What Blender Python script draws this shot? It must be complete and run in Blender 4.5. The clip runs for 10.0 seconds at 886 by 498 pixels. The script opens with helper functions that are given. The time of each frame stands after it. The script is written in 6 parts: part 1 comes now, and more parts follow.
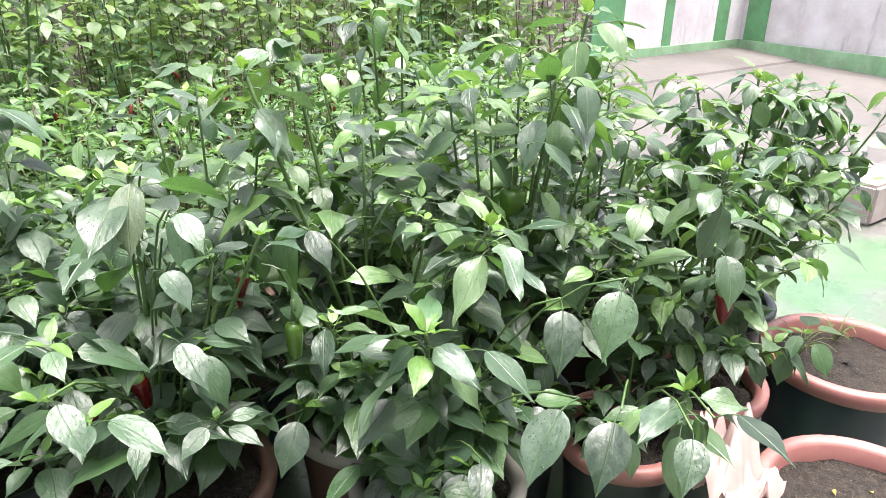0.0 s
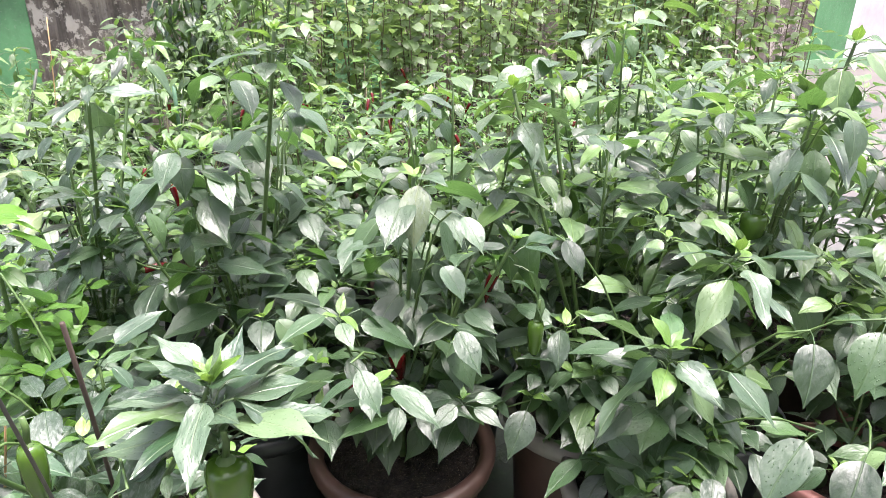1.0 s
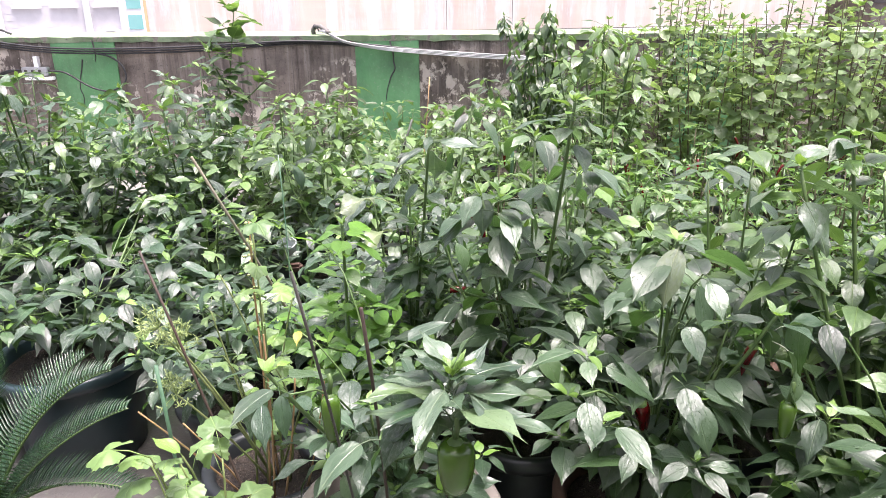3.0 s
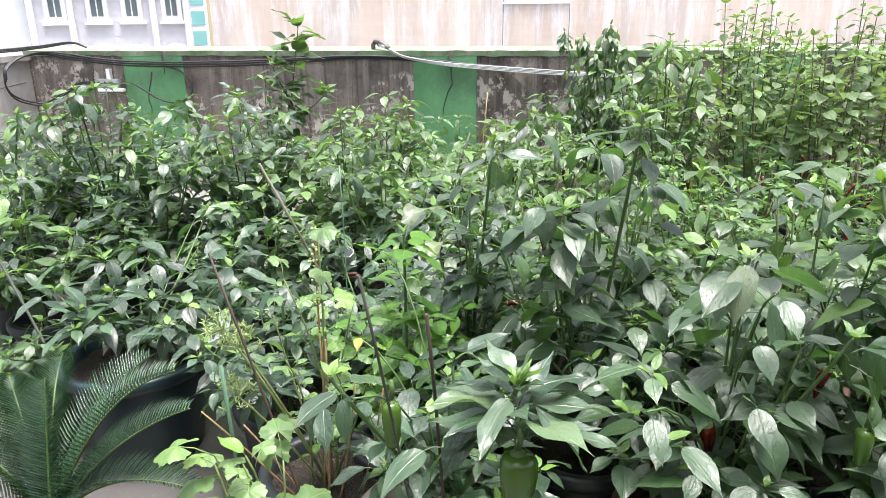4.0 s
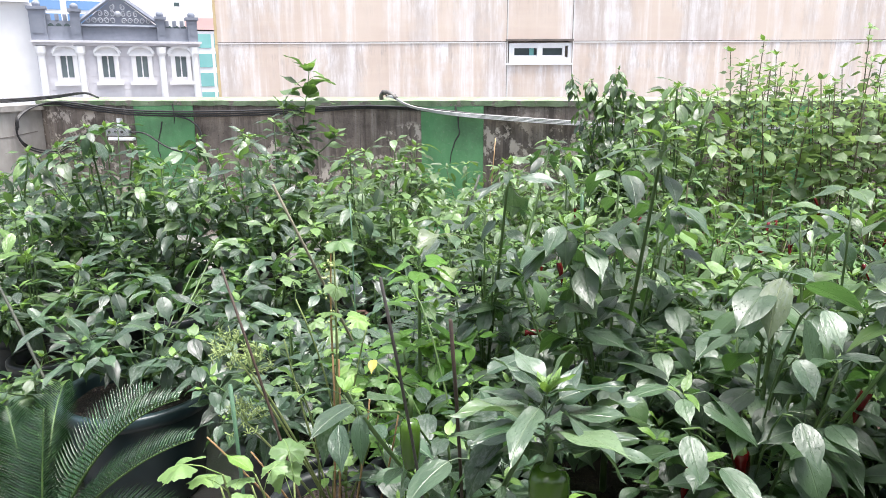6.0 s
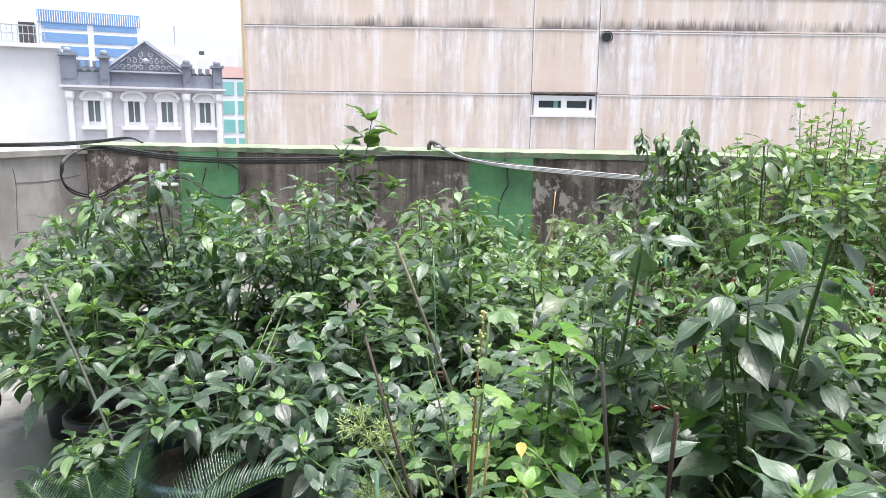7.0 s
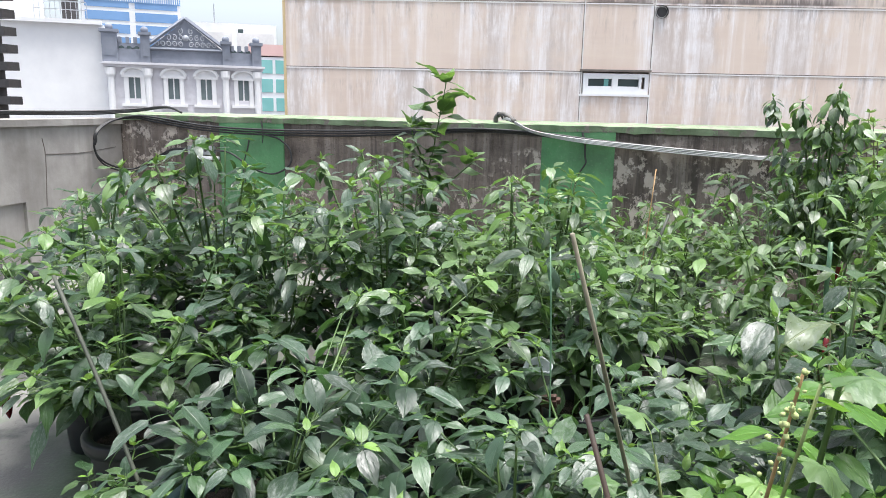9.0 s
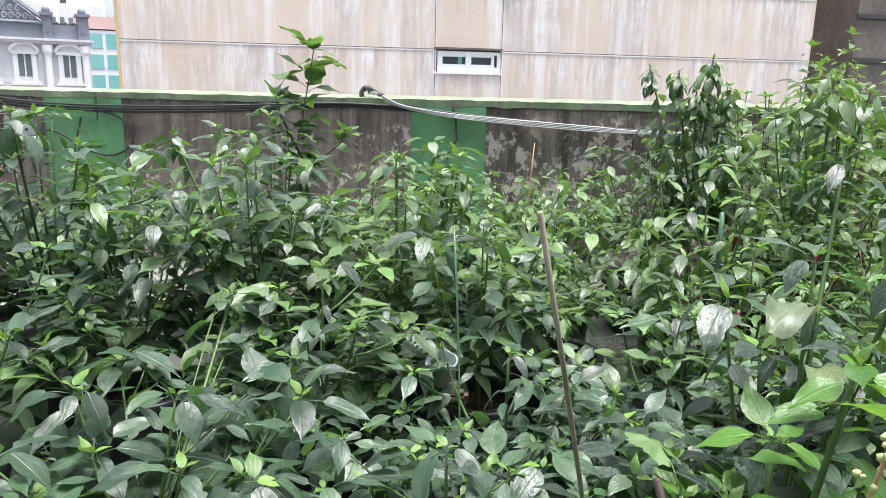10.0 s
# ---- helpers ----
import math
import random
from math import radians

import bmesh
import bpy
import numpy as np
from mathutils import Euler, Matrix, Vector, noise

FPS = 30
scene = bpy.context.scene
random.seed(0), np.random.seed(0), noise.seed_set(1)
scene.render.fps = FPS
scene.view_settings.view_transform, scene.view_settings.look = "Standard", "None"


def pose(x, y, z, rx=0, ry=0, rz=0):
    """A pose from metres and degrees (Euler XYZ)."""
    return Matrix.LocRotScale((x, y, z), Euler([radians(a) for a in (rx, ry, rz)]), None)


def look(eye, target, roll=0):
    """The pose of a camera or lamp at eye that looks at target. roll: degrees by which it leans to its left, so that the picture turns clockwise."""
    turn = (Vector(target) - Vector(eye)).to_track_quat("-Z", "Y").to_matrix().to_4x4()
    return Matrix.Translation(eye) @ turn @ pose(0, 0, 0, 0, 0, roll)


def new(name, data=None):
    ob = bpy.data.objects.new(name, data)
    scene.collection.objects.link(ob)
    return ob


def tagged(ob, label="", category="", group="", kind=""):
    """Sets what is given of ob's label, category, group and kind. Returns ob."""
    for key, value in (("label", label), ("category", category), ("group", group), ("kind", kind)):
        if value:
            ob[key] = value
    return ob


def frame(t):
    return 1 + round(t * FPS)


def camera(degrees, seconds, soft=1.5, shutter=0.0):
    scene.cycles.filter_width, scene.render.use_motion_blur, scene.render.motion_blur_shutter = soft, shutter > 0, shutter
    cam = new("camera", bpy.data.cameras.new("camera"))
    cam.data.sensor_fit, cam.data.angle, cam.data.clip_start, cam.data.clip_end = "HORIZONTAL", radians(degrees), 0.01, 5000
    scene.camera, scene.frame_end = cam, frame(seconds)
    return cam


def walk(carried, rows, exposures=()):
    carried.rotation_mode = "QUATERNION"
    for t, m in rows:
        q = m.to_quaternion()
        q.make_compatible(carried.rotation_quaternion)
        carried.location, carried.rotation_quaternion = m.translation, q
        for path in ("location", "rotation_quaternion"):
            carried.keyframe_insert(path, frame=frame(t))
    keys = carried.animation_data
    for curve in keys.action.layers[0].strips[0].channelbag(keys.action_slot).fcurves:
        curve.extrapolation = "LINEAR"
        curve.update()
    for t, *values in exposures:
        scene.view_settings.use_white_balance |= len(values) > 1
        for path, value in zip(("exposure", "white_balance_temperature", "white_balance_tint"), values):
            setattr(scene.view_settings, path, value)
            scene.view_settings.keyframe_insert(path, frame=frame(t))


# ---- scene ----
cam = camera(63.7, 10.0, soft=0.7)
PATH = [
    (0, (0.173, -0.316, 1.572), (1.270, 1.158, 0.782), 1.06),
    (0.5, (0.065, -0.315, 1.625), (0.994, 1.259, 0.813), 1.09),
    (1, (-0.027, -0.314, 1.646), (0.665, 1.376, 0.828), 0.94),
    (1.5, (-0.027, -0.353, 1.666), (0.437, 1.417, 0.858), 0.69),
    (2, (0.048, -0.432, 1.682), (0.243, 1.402, 0.909), 0.30),
    (2.5, (0.079, -0.490, 1.688), (0.067, 1.372, 0.958), -0.21),
    (3, (0.095, -0.527, 1.701), (-0.110, 1.345, 1.025), -0.71),
    (3.2, (0.085, -0.530, 1.703), (-0.156, 1.341, 1.037), -0.44),
    (4.5, (0.062, -0.533, 1.665), (-0.306, 1.335, 1.050), -0.86),
    (5, (0.069, -0.525, 1.627), (-0.294, 1.350, 1.036), -0.95),
    (5.2, (0.058, -0.528, 1.601), (-0.298, 1.356, 1.033), -0.85),
    (6.3, (-0.029, -0.504, 1.575), (-0.390, 1.416, 1.143), -0.04),
    (6.5, (-0.108, -0.473, 1.586), (-0.474, 1.451, 1.184), 0.26),
    (7, (-0.321, -0.420, 1.582), (-0.715, 1.512, 1.241), 0.64),
    (7.5, (-0.500, -0.396, 1.570), (-0.930, 1.531, 1.252), 0.90),
    (8, (-0.642, -0.255, 1.546), (-1.116, 1.661, 1.221), 0.96),
    (8.5, (-0.696, 0.030, 1.503), (-1.194, 1.935, 1.155), 0.94),
    (9, (-0.723, 0.173, 1.482), (-1.205, 2.074, 1.090), 1.15),
    (9.5, (-0.780, 0.242, 1.440), (-1.153, 2.161, 1.015), 1.35),
    (10, (-0.882, 0.427, 1.434), (-0.968, 2.377, 0.996), 1.32),
]
walk(cam, [(t, look(eye, target, roll)) for t, eye, target, roll in PATH], exposures=[(0, 2.36, 6500, 11), (0.5, 2.38, 6500, 18), (1, 2.42, 6500, 19), (1.5, 2.35, 6600, 27), (2, 2.32, 6650, 31), (2.5, 2.22, 6650, 31), (3, 2.1, 6550, 23), (4.5, 1.9, 6400, 12), (6.5, 1.76, 6350, 12), (7.5, 1.54, 6300, 11), (8.5, 1.45, 6300, 10), (10, 1.57, 6300, 10)])

# ---- world, sun and exposure ----
world = bpy.data.worlds.new("overcast")
scene.world = world
world.use_nodes = True
wn, wl = world.node_tree.nodes, world.node_tree.links
sky = wn.new("ShaderNodeTexSky")
sky.sky_type, sky.sun_disc = "NISHITA", False
sky.sun_elevation, sky.sun_rotation = radians(82), radians(110)
sky.dust_density, sky.air_density, sky.ozone_density = 4.0, 1.0, 1.0
grey = wn.new("ShaderNodeHueSaturation")
grey.inputs["Saturation"].default_value = 0.5
wl.new(sky.outputs["Color"], grey.inputs["Color"])
wl.new(grey.outputs["Color"], wn["Background"].inputs["Color"])
wn["Background"].inputs["Strength"].default_value = 0.115
sun = new("sun", bpy.data.lights.new("sun", "SUN"))
sun.data.energy, sun.data.angle, sun.data.color = 2.7, radians(30), (1.0, 0.97, 0.92)
sun.matrix_world = look((1.5, -0.6, 12), (0, 0, 0))


# ---- materials ----
class Net:
    """Short hand for a node material."""

    def __init__(self, name):
        self.m = bpy.data.materials.new(name)
        self.m.use_nodes = True
        self.t = self.m.node_tree
        self.p = self.t.nodes["Principled BSDF"]
        self.out = self.t.nodes["Material Output"]

    def put(self, socket, value):
        if isinstance(value, bpy.types.NodeSocket):
            self.t.links.new(value, socket)
        elif isinstance(value, tuple) and len(value) == 3 and socket.type == "RGBA":
            socket.default_value = (*value, 1)
        else:
            socket.default_value = value

    def coord(self, kind="Object", scale=(1, 1, 1)):
        c = self.t.nodes.new("ShaderNodeTexCoord")
        m = self.t.nodes.new("ShaderNodeMapping")
        m.inputs["Scale"].default_value = scale
        self.t.links.new(c.outputs[kind], m.inputs["Vector"])
        return m.outputs["Vector"]

    def noise(self, scale, detail=4.0, vector=None, rough=0.55):
        n = self.t.nodes.new("ShaderNodeTexNoise")
        n.inputs["Scale"].default_value, n.inputs["Detail"].default_value, n.inputs["Roughness"].default_value = scale, detail, rough
        self.t.links.new(vector or self.coord(), n.inputs["Vector"])
        return n.outputs["Fac"]

    def voronoi(self, scale, vector=None, feature="F1"):
        n = self.t.nodes.new("ShaderNodeTexVoronoi")
        n.feature = feature
        n.inputs["Scale"].default_value = scale
        self.t.links.new(vector or self.coord(), n.inputs["Vector"])
        return n.outputs["Distance"]

    def ramp(self, value, low, high, a=0.0, b=1.0):
        n = self.t.nodes.new("ShaderNodeMapRange")
        for k, v in (("Value", value), ("From Min", low), ("From Max", high), ("To Min", a), ("To Max", b)):
            self.put(n.inputs[k], v)
        return n.outputs["Result"]

    def math(self, op, a, b=0.0):
        n = self.t.nodes.new("ShaderNodeMath")
        n.operation = op
        self.put(n.inputs[0], a)
        self.put(n.inputs[1], b)
        return n.outputs[0]

    def mix(self, fac, a, b):
        n = self.t.nodes.new("ShaderNodeMix")
        n.data_type = "RGBA"
        self.put(n.inputs["Factor"], fac)
        for socket, value in ((n.inputs[6], a), (n.inputs[7], b)):
            self.put(socket, value)
        return n.outputs[2]

    def bump(self, height, strength=0.3, distance=0.01):
        n = self.t.nodes.new("ShaderNodeBump")
        n.inputs["Strength"].default_value, n.inputs["Distance"].default_value = strength, distance
        self.t.links.new(height, n.inputs["Height"])
        self.t.links.new(n.outputs["Normal"], self.p.inputs["Normal"])
        return n.outputs["Normal"]

    def done(self, color, rough=0.7, metal=0.0, spec=0.5):
        self.put(self.p.inputs["Base Color"], color)
        self.put(self.p.inputs["Roughness"], rough)
        self.put(self.p.inputs["Metallic"], metal)
        self.put(self.p.inputs["Specular IOR Level"], spec)
        return self.m


def speckled(name, a, b, scale=30.0, rough=0.7, relief=0.2, metal=0.0, spec=0.5):
    """A plain surface with grain at two scales."""
    n = Net(name)
    big, fine = n.noise(scale * 0.12), n.noise(scale)
    f = n.math("ADD", n.math("MULTIPLY", big, 0.6), n.math("MULTIPLY", fine, 0.4))
    n.bump(fine, relief, 0.004)
    return n.done(n.mix(n.ramp(f, 0.35, 0.65), a, b), n.ramp(big, 0.3, 0.7, rough - 0.08, rough + 0.08), metal, spec)


def leaf_material(name, dark, light, glow, rough=0.36, drops=True, through_light=0.28, veins=5.5, dust=0.0):
    n = Net(name)
    uv = n.coord("UV")
    sep = n.t.nodes.new("ShaderNodeSeparateXYZ")
    n.t.links.new(uv, sep.inputs[0])
    u, v = sep.outputs[0], sep.outputs[1]
    side = n.math("ABSOLUTE", n.math("SUBTRACT", u, 0.5))
    info = n.t.nodes.new("ShaderNodeObjectInfo")
    geo = n.t.nodes.new("ShaderNodeNewGeometry")
    rnd = n.math("FRACT", n.math("ADD", info.outputs["Random"], geo.outputs["Random Per Island"]))
    rib = n.ramp(side, 0.006, 0.026, 1.0, 0.0)
    shift = n.t.nodes.new("ShaderNodeVectorMath")
    shift.operation = "ADD"
    n.t.links.new(uv, shift.inputs[0])
    n.put(shift.inputs[1], n.math("MULTIPLY", rnd, 37.0))
    place = shift.outputs[0]
    bent = n.math("ADD", v, n.math("MULTIPLY", n.noise(3.0, 2.0, place), 0.16))
    wave = n.math("SINE", n.math("MULTIPLY", n.math("SUBTRACT", bent, n.math("MULTIPLY", side, 0.85)), veins * 6.283))
    vein = n.ramp(wave, 0.9, 1.0)
    both = n.math("MAXIMUM", rib, n.math("MULTIPLY", vein, 0.3))
    mott = n.noise(5.0, 4.0, place)
    blemish = n.ramp(n.noise(2.4, 5.0), 0.62, 0.75)
    body = n.mix(n.ramp(n.math("ADD", rnd, n.math("MULTIPLY", n.math("SUBTRACT", mott, 0.5), 0.7)), 0.0, 1.0), dark, light)
    body = n.mix(n.math("MULTIPLY", blemish, 0.25), body, (light[0] * 1.6, light[1] * 1.25, light[2] * 0.9))
    fresh = n.ramp(n.math("FRACT", n.math("MULTIPLY", rnd, 7.13)), 0.62, 1.0)
    body = n.mix(n.math("MULTIPLY", fresh, 0.45), body, (light[0] * 1.7, light[1] * 1.75, light[2] * 0.9))
    body = n.mix(n.math("MULTIPLY", both, 0.28), body, (light[0] * 2.6, light[1] * 2.1, light[2] * 1.8))
    if dust:
        bloom = n.math("MULTIPLY", n.ramp(n.noise(8.0, 6.0, place, 0.75), 0.48, 0.62), n.ramp(n.math("FRACT", n.math("MULTIPLY", rnd, 5.37)), 0.35, 0.8))
        body = n.mix(n.math("MULTIPLY", bloom, dust), body, (0.17, 0.2, 0.175))
    quilt = n.math("ADD", n.math("MULTIPLY", wave, -0.022), n.math("MULTIPLY", n.noise(6.0, 3.0, place), 0.9))
    height = n.math("SUBTRACT", quilt, n.math("MULTIPLY", rib, 0.8))
    gloss = n.ramp(n.noise(5.0, 5.0, place, 0.65), 0.38, 0.62, rough - 0.07, rough + 0.13)
    if drops:
        d = n.voronoi(15.0, place)
        bead = n.math("MULTIPLY", n.ramp(d, 0.09, 0.22, 1.0, 0.0), n.ramp(rnd, 0.3, 0.45))
        height = n.math("ADD", height, n.math("MULTIPLY", bead, 3.2))
        gloss = n.mix(bead, gloss, (0.08, 0.08, 0.08))
    normal = n.bump(height, 0.45, 0.005)
    n.done(body, gloss, 0.0, 0.8)
    if drops:
        film = n.math("MULTIPLY", n.ramp(n.noise(4.0, 5.0, place, 0.7), 0.45, 0.6), n.ramp(rnd, 0.15, 0.5))
        n.put(n.p.inputs["Coat Weight"], n.math("MULTIPLY", film, 0.18))
        n.put(n.p.inputs["Coat Roughness"], 0.42)
        n.t.links.new(normal, n.p.inputs["Coat Normal"])
    tr = n.t.nodes.new("ShaderNodeBsdfTranslucent")
    n.put(tr.inputs["Color"], n.mix(0.6, body, glow))
    n.t.links.new(normal, tr.inputs["Normal"])
    mx = n.t.nodes.new("ShaderNodeMixShader")
    mx.inputs[0].default_value = through_light
    n.t.links.new(n.p.outputs[0], mx.inputs[1])
    n.t.links.new(tr.outputs[0], mx.inputs[2])
    n.t.links.new(mx.outputs[0], n.out.inputs["Surface"])
    return n.m


LEAF = leaf_material("pepper_leaf", (0.006, 0.017, 0.008), (0.042, 0.088, 0.048), (0.15, 0.36, 0.055), 0.41, True, 0.23, dust=0.6)
LEAF_BROAD = leaf_material("broad_pepper_leaf", (0.007, 0.019, 0.008), (0.045, 0.09, 0.044), (0.17, 0.38, 0.06), 0.43, True, 0.24, dust=0.15)
# Paler leaf copy: wet sky sheen is put into the base colour.
LEAF_SHEEN = leaf_material("silvery_leaf", (0.018, 0.045, 0.022), (0.09, 0.14, 0.085), (0.16, 0.32, 0.06), 0.37, True, 0.18, dust=0.5)
LEAF_YOUNG = leaf_material("young_leaf", (0.045, 0.115, 0.018), (0.12, 0.225, 0.042), (0.25, 0.42, 0.06), 0.45, False, 0.3)
LEAF_CHILI = leaf_material("chili_leaf", (0.022, 0.07, 0.012), (0.065, 0.16, 0.024), (0.18, 0.36, 0.04), 0.4, False, 0.3, 6.0)
LEAF_PERILLA = leaf_material("perilla_leaf", (0.068, 0.122, 0.04), (0.135, 0.22, 0.08), (0.27, 0.39, 0.1), 0.45, False, 0.45, 7.0)
LEAF_PALE = leaf_material("pale_leaf", (0.075, 0.155, 0.05), (0.15, 0.25, 0.09), (0.33, 0.46, 0.12), 0.5, False, 0.4, 5.0)
LEAF_FADED = leaf_material("faded_leaf", (0.07, 0.105, 0.05), (0.125, 0.165, 0.09), (0.22, 0.3, 0.11), 0.45, True, 0.25, dust=0.6)
LEAF_LIME = leaf_material("lime_leaf", (0.035, 0.1, 0.014), (0.085, 0.2, 0.03), (0.24, 0.46, 0.05), 0.38, False, 0.38)
LEAF_MID = leaf_material("mid_green_leaf", (0.014, 0.036, 0.012), (0.098, 0.178, 0.058), (0.22, 0.42, 0.06), 0.4, False, 0.27, dust=0.3)
LEAF_CYCAD = leaf_material("cycad_leaf", (0.01, 0.03, 0.015), (0.03, 0.075, 0.038), (0.09, 0.2, 0.03), 0.22, False, 0.12, 1.0)
LEAF_YELLOW = leaf_material("yellow_leaf", (0.3, 0.26, 0.04), (0.42, 0.36, 0.07), (0.5, 0.46, 0.12), 0.5, False, 0.3)
STEM = speckled("green_stem", (0.04, 0.085, 0.022), (0.085, 0.14, 0.04), 60, 0.5)
WOODY = speckled("woody_stem", (0.07, 0.06, 0.035), (0.13, 0.12, 0.06), 80, 0.75)
STALK = speckled("pale_stalk", (0.13, 0.19, 0.065), (0.24, 0.28, 0.11), 60, 0.6)
DRY = speckled("dry_stalk", (0.22, 0.13, 0.06), (0.42, 0.28, 0.14), 70, 0.85)
CANE = speckled("cane", (0.024, 0.015, 0.011), (0.055, 0.034, 0.024), 60, 0.7)
DARK_STAKE = speckled("dark_stake", (0.02, 0.018, 0.015), (0.05, 0.045, 0.04), 60, 0.5)
GREEN_STAKE = speckled("green_stake", (0.05, 0.12, 0.07), (0.09, 0.17, 0.10), 60, 0.4)
GREY_STAKE = speckled("grey_stake", (0.03, 0.038, 0.028), (0.07, 0.076, 0.058), 60, 0.6)
PALE_STAKE = speckled("pale_stake", (0.14, 0.125, 0.085), (0.25, 0.23, 0.17), 60, 0.7)
RED = speckled("ripe_skin", (0.055, 0.002, 0.004), (0.11, 0.003, 0.005), 20, 0.2, 0.03)
GREEN_SKIN = speckled("green_skin", (0.025, 0.065, 0.008), (0.055, 0.11, 0.012), 14, 0.2, 0.03)
FLOWER = speckled("flower_head", (0.14, 0.2, 0.07), (0.26, 0.33, 0.12), 90, 0.8)
SPIKE = speckled("pale_floret", (0.26, 0.33, 0.12), (0.45, 0.5, 0.22), 120, 0.7)
POT_BLACK = speckled("black_plastic", (0.012, 0.014, 0.016), (0.025, 0.03, 0.033), 25, 0.4, 0.05)
POT_TEAL = speckled("dark_teal_plastic", (0.012, 0.026, 0.032), (0.022, 0.042, 0.048), 20, 0.38, 0.05)
POT_BROWN = speckled("brown_plastic", (0.055, 0.03, 0.024), (0.09, 0.05, 0.038), 25, 0.5, 0.05)
POT_PINK = speckled("terracotta_plastic", (0.25, 0.1, 0.09), (0.34, 0.15, 0.135), 22, 0.5, 0.06)
POT_BEIGE = speckled("beige_plastic", (0.19, 0.17, 0.155), (0.29, 0.26, 0.235), 25, 0.55, 0.06)
POT_WHITE = speckled("white_plastic", (0.32, 0.35, 0.36), (0.44, 0.47, 0.48), 25, 0.5, 0.05)
CLOTH = speckled("pale_plastic_sheet", (0.2, 0.13, 0.12), (0.37, 0.26, 0.24), 12, 0.5, 0.4)
CABLE_BLACK = speckled("black_cable", (0.012, 0.012, 0.013), (0.035, 0.035, 0.037), 40, 0.5, 0.05)
CABLE_WHITE = speckled("white_cable", (0.42, 0.42, 0.41), (0.6, 0.6, 0.59), 40, 0.5, 0.05)
SLEEVE = speckled("taped_sleeve", (0.06, 0.055, 0.05), (0.17, 0.16, 0.15), 90, 0.7)
STEEL = speckled("galvanised_steel", (0.4, 0.42, 0.44), (0.55, 0.56, 0.58), 50, 0.4, 0.1, 0.8)
DARK_STEEL = speckled("dark_painted_steel", (0.03, 0.028, 0.028), (0.06, 0.055, 0.055), 40, 0.5)


def soil_material():
    n = Net("potting_soil")
    f, g = n.noise(40, 6.0), n.noise(160, 3.0)
    crumbs = n.ramp(n.voronoi(110), 0.0, 0.35, 1.0, 0.0)
    c = n.mix(n.ramp(f, 0.35, 0.7), (0.012, 0.0085, 0.007), (0.04, 0.028, 0.022))
    c = n.mix(n.math("MULTIPLY", n.ramp(n.noise(300, 2.0), 0.62, 0.68), 0.55), c, (0.3, 0.25, 0.17))
    n.bump(n.math("ADD", n.math("MULTIPLY", f, 2.0), n.math("ADD", g, crumbs)), 0.9, 0.012)
    return n.done(c, 0.95)


def floor_material():
    """Green roof coating, worn through to grey wet concrete."""
    n = Net("roof_coating")
    worn = n.ramp(n.math("ADD", n.noise(0.55, 6.0), n.math("MULTIPLY", n.noise(5.0, 5.0), 0.25)), 0.52, 0.66)
    green = n.mix(n.noise(8, 5.0), (0.042, 0.088, 0.042), (0.08, 0.14, 0.068))
    bare = n.mix(n.noise(3.0, 7.0), (0.065, 0.06, 0.058), (0.14, 0.132, 0.127))
    bare = n.mix(n.math("MULTIPLY", n.ramp(n.noise(26, 4.0), 0.6, 0.72), 0.5), bare, (0.24, 0.29, 0.2))
    sep = n.t.nodes.new("ShaderNodeSeparateXYZ")
    n.t.links.new(n.coord(), sep.inputs[0])
    edge = n.math("ADD", sep.outputs[0], n.math("MULTIPLY", n.noise(1.8, 4.0), 0.8))
    screed = n.mix(n.noise(2.5, 8.0), (0.13, 0.126, 0.119), (0.26, 0.25, 0.235))
    screed = n.mix(n.math("MULTIPLY", n.ramp(n.noise(4.0, 6.0), 0.55, 0.62), 0.5), screed, (0.16, 0.22, 0.13))
    wet = n.ramp(n.math("ADD", n.noise(1.5, 7.0, None, 0.6), n.math("MULTIPLY", n.noise(14, 5.0), 0.12)), 0.55, 0.6)
    screed = n.mix(n.math("MULTIPLY", wet, 0.75), screed, (0.05, 0.052, 0.048))
    screed = n.mix(n.math("MULTIPLY", n.ramp(n.noise(30, 6.0, None, 0.7), 0.6, 0.68), 0.5), screed, (0.06, 0.075, 0.045))
    bare = n.mix(n.ramp(edge, -2.75, -2.55), screed, bare)
    worn = n.math("MAXIMUM", worn, n.ramp(edge, -2.75, -2.55, 1.0, 0.0))
    n.bump(n.noise(60, 5.0), 0.35, 0.006)
    return n.done(n.mix(worn, green, bare), n.math("SUBTRACT", n.ramp(n.noise(1.3, 3.0), 0.35, 0.65, 0.35, 0.75), n.math("MULTIPLY", wet, 0.2)))


